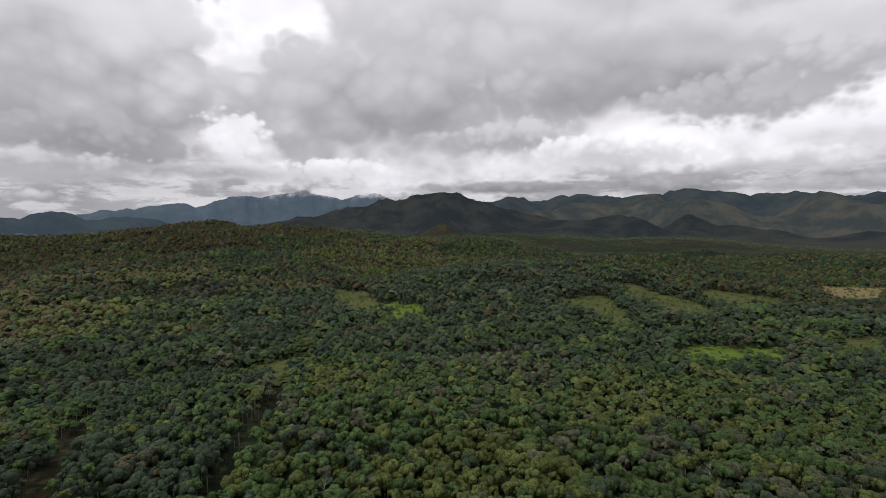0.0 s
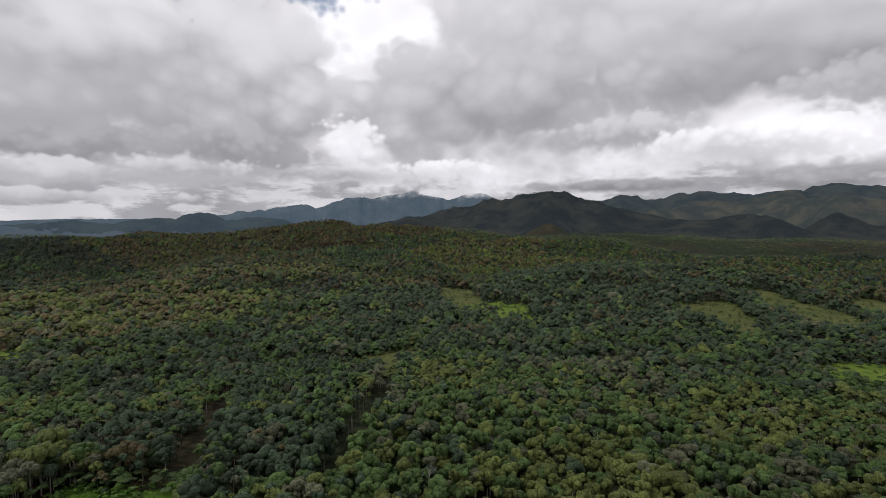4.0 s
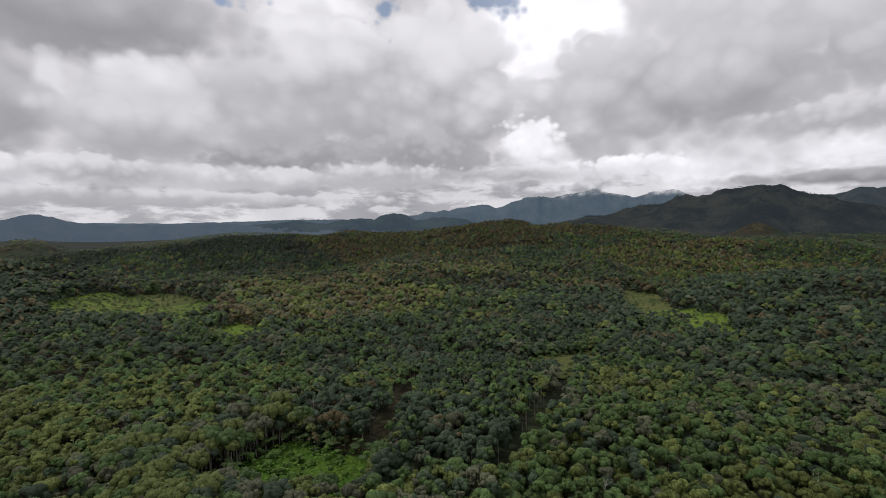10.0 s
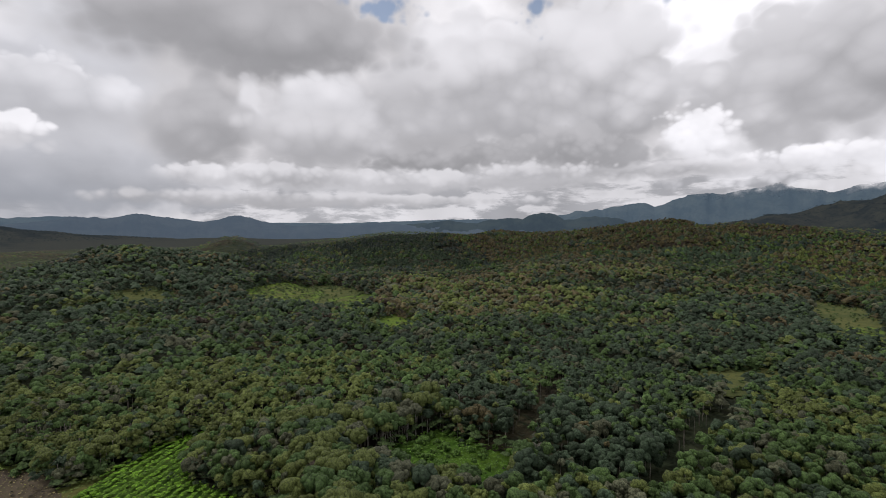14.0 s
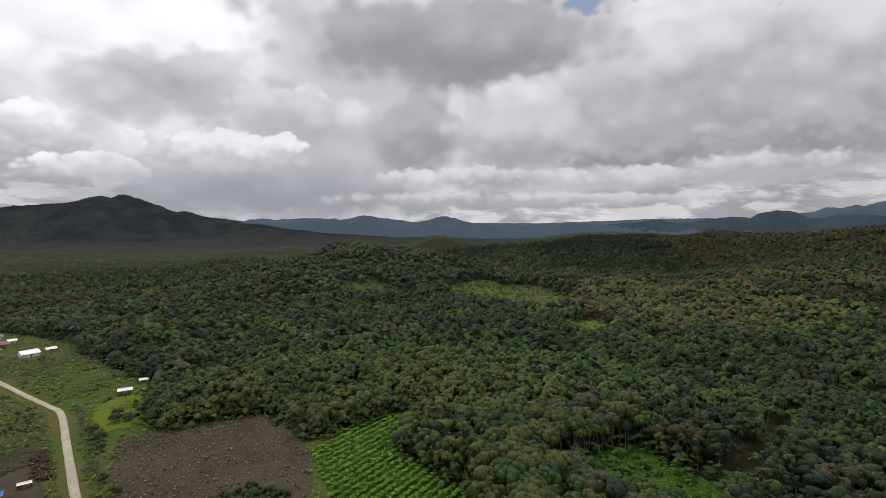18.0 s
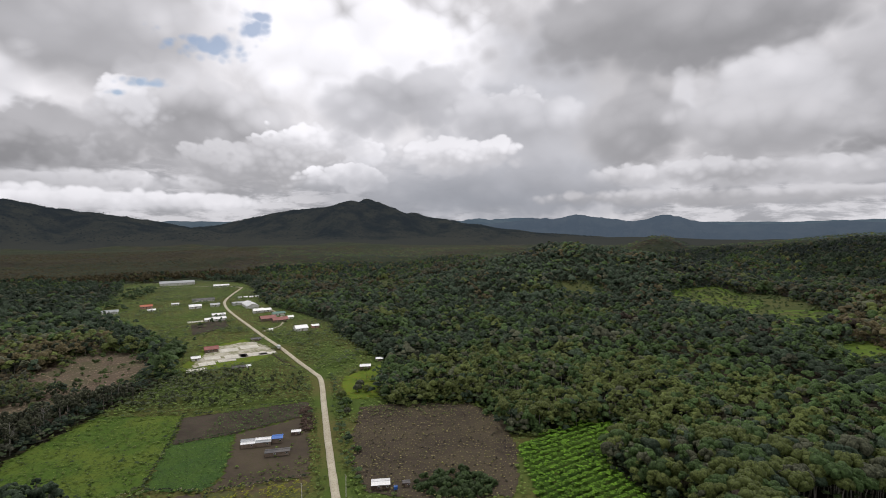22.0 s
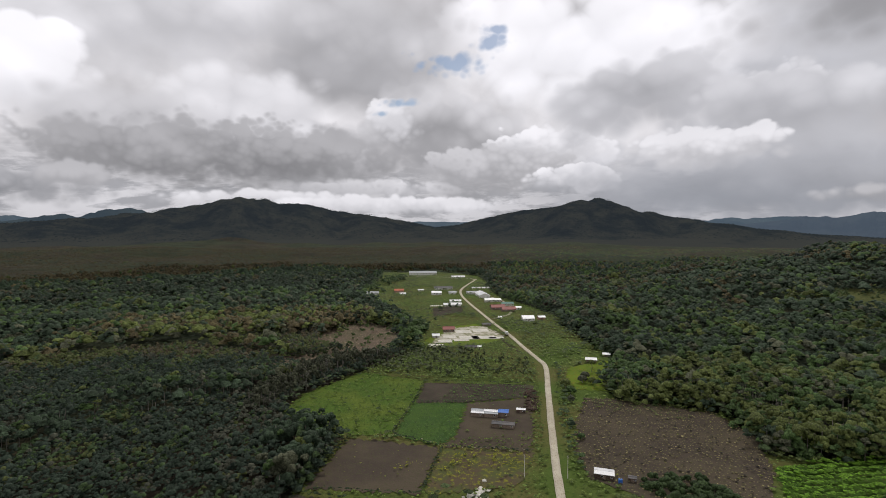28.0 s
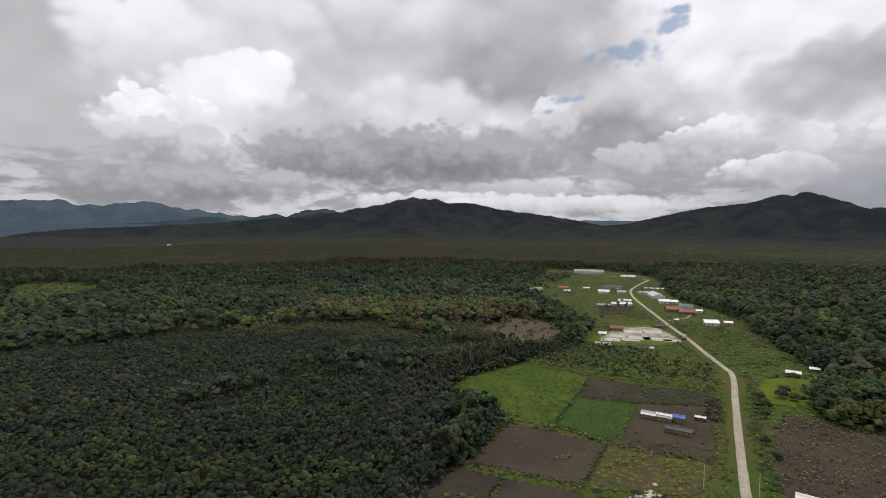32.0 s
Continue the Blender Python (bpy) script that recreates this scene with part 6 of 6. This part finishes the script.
for k, (x, y, w, m, text) in enumerate(((-180, -151.5, 6.0, GREY_METAL, "grey-roofed farm shed"), (-183.6, -146, 6.6, WHITE_METAL, "white-roofed farm shed"), (-177.6, -149.6, 6.0, WHITE_METAL, "low white-roofed farm shed"), (-181.2, -144.2, 6.6, GREY_METAL, "grey sheet-roofed farm shed"))):
    house("farm_shed", text + " on the bare farmyard", x, y, FARM, w, 2.6, 2.3, m, PLANK, 0.35, 0.15, openings=1)
house("farm_shed", "blue-roofed farm shed on the bare farmyard", -186.6, -140.6, FARM, 4.6, 4.4, 2.7, BLUE_METAL, PLANK, 0.5, 0.2, openings=1)
house("farm_shed", "dark-roofed open farm shed on bare soil", -175.5, -132.5, FARM, 10.0, 3.4, 2.2, DARK_METAL, PLANK, 0.4, 0.3, openings=2)
house("farm_shed", "small dark hut with a white roof by the rubble", -196, -137, FARM, 4.2, 2.4, 2.0, WHITE_METAL, TIMBER, 0.3, 0.2, openings=1)
hut = house("hut", "dark wooden roadside hut with two white roof sheets", -164.3, -78.4, 116, 6.6, 4.4, 2.4, WHITE_METAL, TIMBER, 0.35, 0.3, openings=2)


def slab(name, label, x, y, turn, w, d, material, h=0.3, category="slab"):
    ob = thing(name, label, category, x, y, 0.45, turn, "concrete slabs")
    for k in range(max(1, int(w / 5))):
        n = max(1, int(w / 5))
        bm = bmesh.new()
        box(bm, -w / 2 + w * k / n + 0.03, -w / 2 + w * (k + 1) / n - 0.03, -d / 2, d / 2, -0.4, h, 0.03)
        part("panel", bm, material, ob)
    return ob


for x, y, w, d in ((-265, -263, 13, 6), (-280, -268, 11, 7), (-294, -276, 11, 7), (-317, -281, 14, 8), (-331, -273, 14, 7), (-292, -261, 12, 5), (-303, -262, 16, 9), (-312, -254, 20, 8), (-318, -245, 13, 5)):
    slab("concrete_slab", "pale bare concrete slab in a grass yard", x, y, ACROSS, w, d * 1.35, CONCRETE)
slab("concrete_slab", "grey concrete pad beside the white sheds", -402, -397, ACROSS, 15, 8, CONCRETE)
slab("concrete_slab", "pale yard slab at the farmhouse", -388, -491, ACROSS, 10, 8, CONCRETE)


def tank(x, y):
    ob = thing("water_tank", "small blue plastic water tank beside the hut", "tank", x, y, 0.3)
    bm = bmesh.new()
    bmesh.ops.create_cone(bm, cap_ends=True, segments=16, radius1=0.75, radius2=0.75, depth=1.5, matrix=Matrix.Translation((0, 0, 0.85)))
    bmesh.ops.bevel(bm, geom=bm.edges[:], offset=0.08, segments=2, affect="EDGES")
    part("body", bm, BLUE_METAL, ob)
    bm = bmesh.new()
    bmesh.ops.create_cone(bm, cap_ends=True, segments=12, radius1=0.3, radius2=0.22, depth=0.2, matrix=Matrix.Translation((0, 0, 1.68)))
    part("lid", bm, DARK_METAL, ob)
    bm = bmesh.new()
    box(bm, -0.9, 0.9, -0.9, 0.9, -0.3, 0.1, 0.03)
    part("base", bm, PLANK, ob)


tank(-164.2, -72.2)
house("shed", "tiny dark lean-to at the crop field", -168.4, -69.6, 116, 2.8, 2.2, 1.8, DARK_METAL, TIMBER, 0.2, 0.15, openings=1)


def truck(x, y, turn):
    ob = thing("truck", "white box truck parked on the gravel road", "truck", x, y, 0.82, turn)
    for name, a, m in (("cargo_box", (-2.6, 1.3, -1.05, 1.05, 0.75, 3.0), WHITE_METAL), ("cab", (1.4, 2.9, -1.0, 1.0, 0.55, 2.3), PLASTER), ("chassis", (-2.5, 2.8, -0.5, 0.5, 0.45, 0.72), DARK_METAL), ("windscreen", (2.88, 2.93, -0.85, 0.85, 1.45, 2.15), GLASS), ("bumper", (2.9, 3.02, -1.0, 1.0, 0.5, 0.75), DARK_METAL)):
        bm = bmesh.new()
        box(bm, *a, 0.04 if name != "windscreen" else 0.0)
        part(name, bm, m, ob)
    for wx in (-1.7, 2.0):
        for wy in (-0.9, 0.9):
            bm = bmesh.new()
            tube(bm, (wx, wy - 0.14, 0.45), (wx, wy + 0.14, 0.45), 0.45, 0.45, 16)
            wheel = part("wheel", bm, RUBBER, ob)
            bm = bmesh.new()
            tube(bm, (wx, wy - 0.15, 0.45), (wx, wy + 0.15, 0.45), 0.22, 0.22, 12)
            part("rim", bm, WHITE_METAL, wheel)
    return ob


truck(-332, -245.5, 230)


def pole(x, y, label="grey concrete power pole at the field edge"):
    ob = thing("power_pole", label, "pole", x, y, 0.2, 50, "power poles")
    bm = bmesh.new()
    tube(bm, (0, 0, -0.4), (0, 0, 8.5), 0.16, 0.1, 8)
    part("mast", bm, CONCRETE, ob)
    bm = bmesh.new()
    box(bm, -0.9, 0.9, -0.06, 0.06, 8.0, 8.12, 0.01)
    part("crossarm", bm, PLANK, ob)
    for k in (-0.8, 0, 0.8):
        bm = bmesh.new()
        tube(bm, (k, 0, 8.12), (k, 0, 8.36), 0.06, 0.04, 6)
        part("insulator", bm, PLASTER, ob)


pole(-144, -99.5)
pole(-154.2, -87.6, "grey power pole on the road verge")


def woodpile(x, y, turn, n, seed, long=5.5, deep=1.6):
    """Charred cut stems heaped beside the road."""
    q = random.Random(seed)
    ob = thing("woodpile", "broad heap of dark charred logs near the road", "woodpile", x, y, 0.3, turn)
    for k in range(n):
        bm = bmesh.new()
        a = q.uniform(0, 3.1)
        cx, cy, cz, half = q.uniform(-long, long), q.uniform(-deep, deep), 0.25 + q.random() * 1.1, q.uniform(0.9, 2.2)
        tube(bm, (cx - half * math.cos(a), cy - half * math.sin(a), cz), (cx + half * math.cos(a), cy + half * math.sin(a), cz + q.uniform(-0.15, 0.15)), q.uniform(0.18, 0.36), 0.16, 6)
        part("log", bm, TIMBER, ob)


woodpile(-214, -142.5, 35, 190, 3, 16.0, 2.6)


def rubble(x, y, n, seed):
    """Broken pale lumps tipped at the field corner."""
    q = random.Random(seed)
    ob = thing("rubble", "heap of broken pale rubble at a field corner", "rubble", x, y, 0.4)
    for k in range(n):
        bm = bmesh.new()
        bmesh.ops.create_icosphere(bm, subdivisions=1, radius=0.5 + q.random() * 0.5)
        for v in bm.verts:
            v.co *= 0.7 + 0.6 * q.random()
            v.co.z *= 0.6
        bmesh.ops.translate(bm, verts=bm.verts[:], vec=(q.gauss(0, 3.2), q.gauss(0, 1.6), 0.2))
        part("stone", bm, CONCRETE, ob)


rubble(-124, -104.5, 46, 4)
house("farm_shed", "small white farmhouse far across the plain", *polar(181.5, 2300), 100, 26, 14, 6, WHITE_METAL, PLASTER, openings=3)
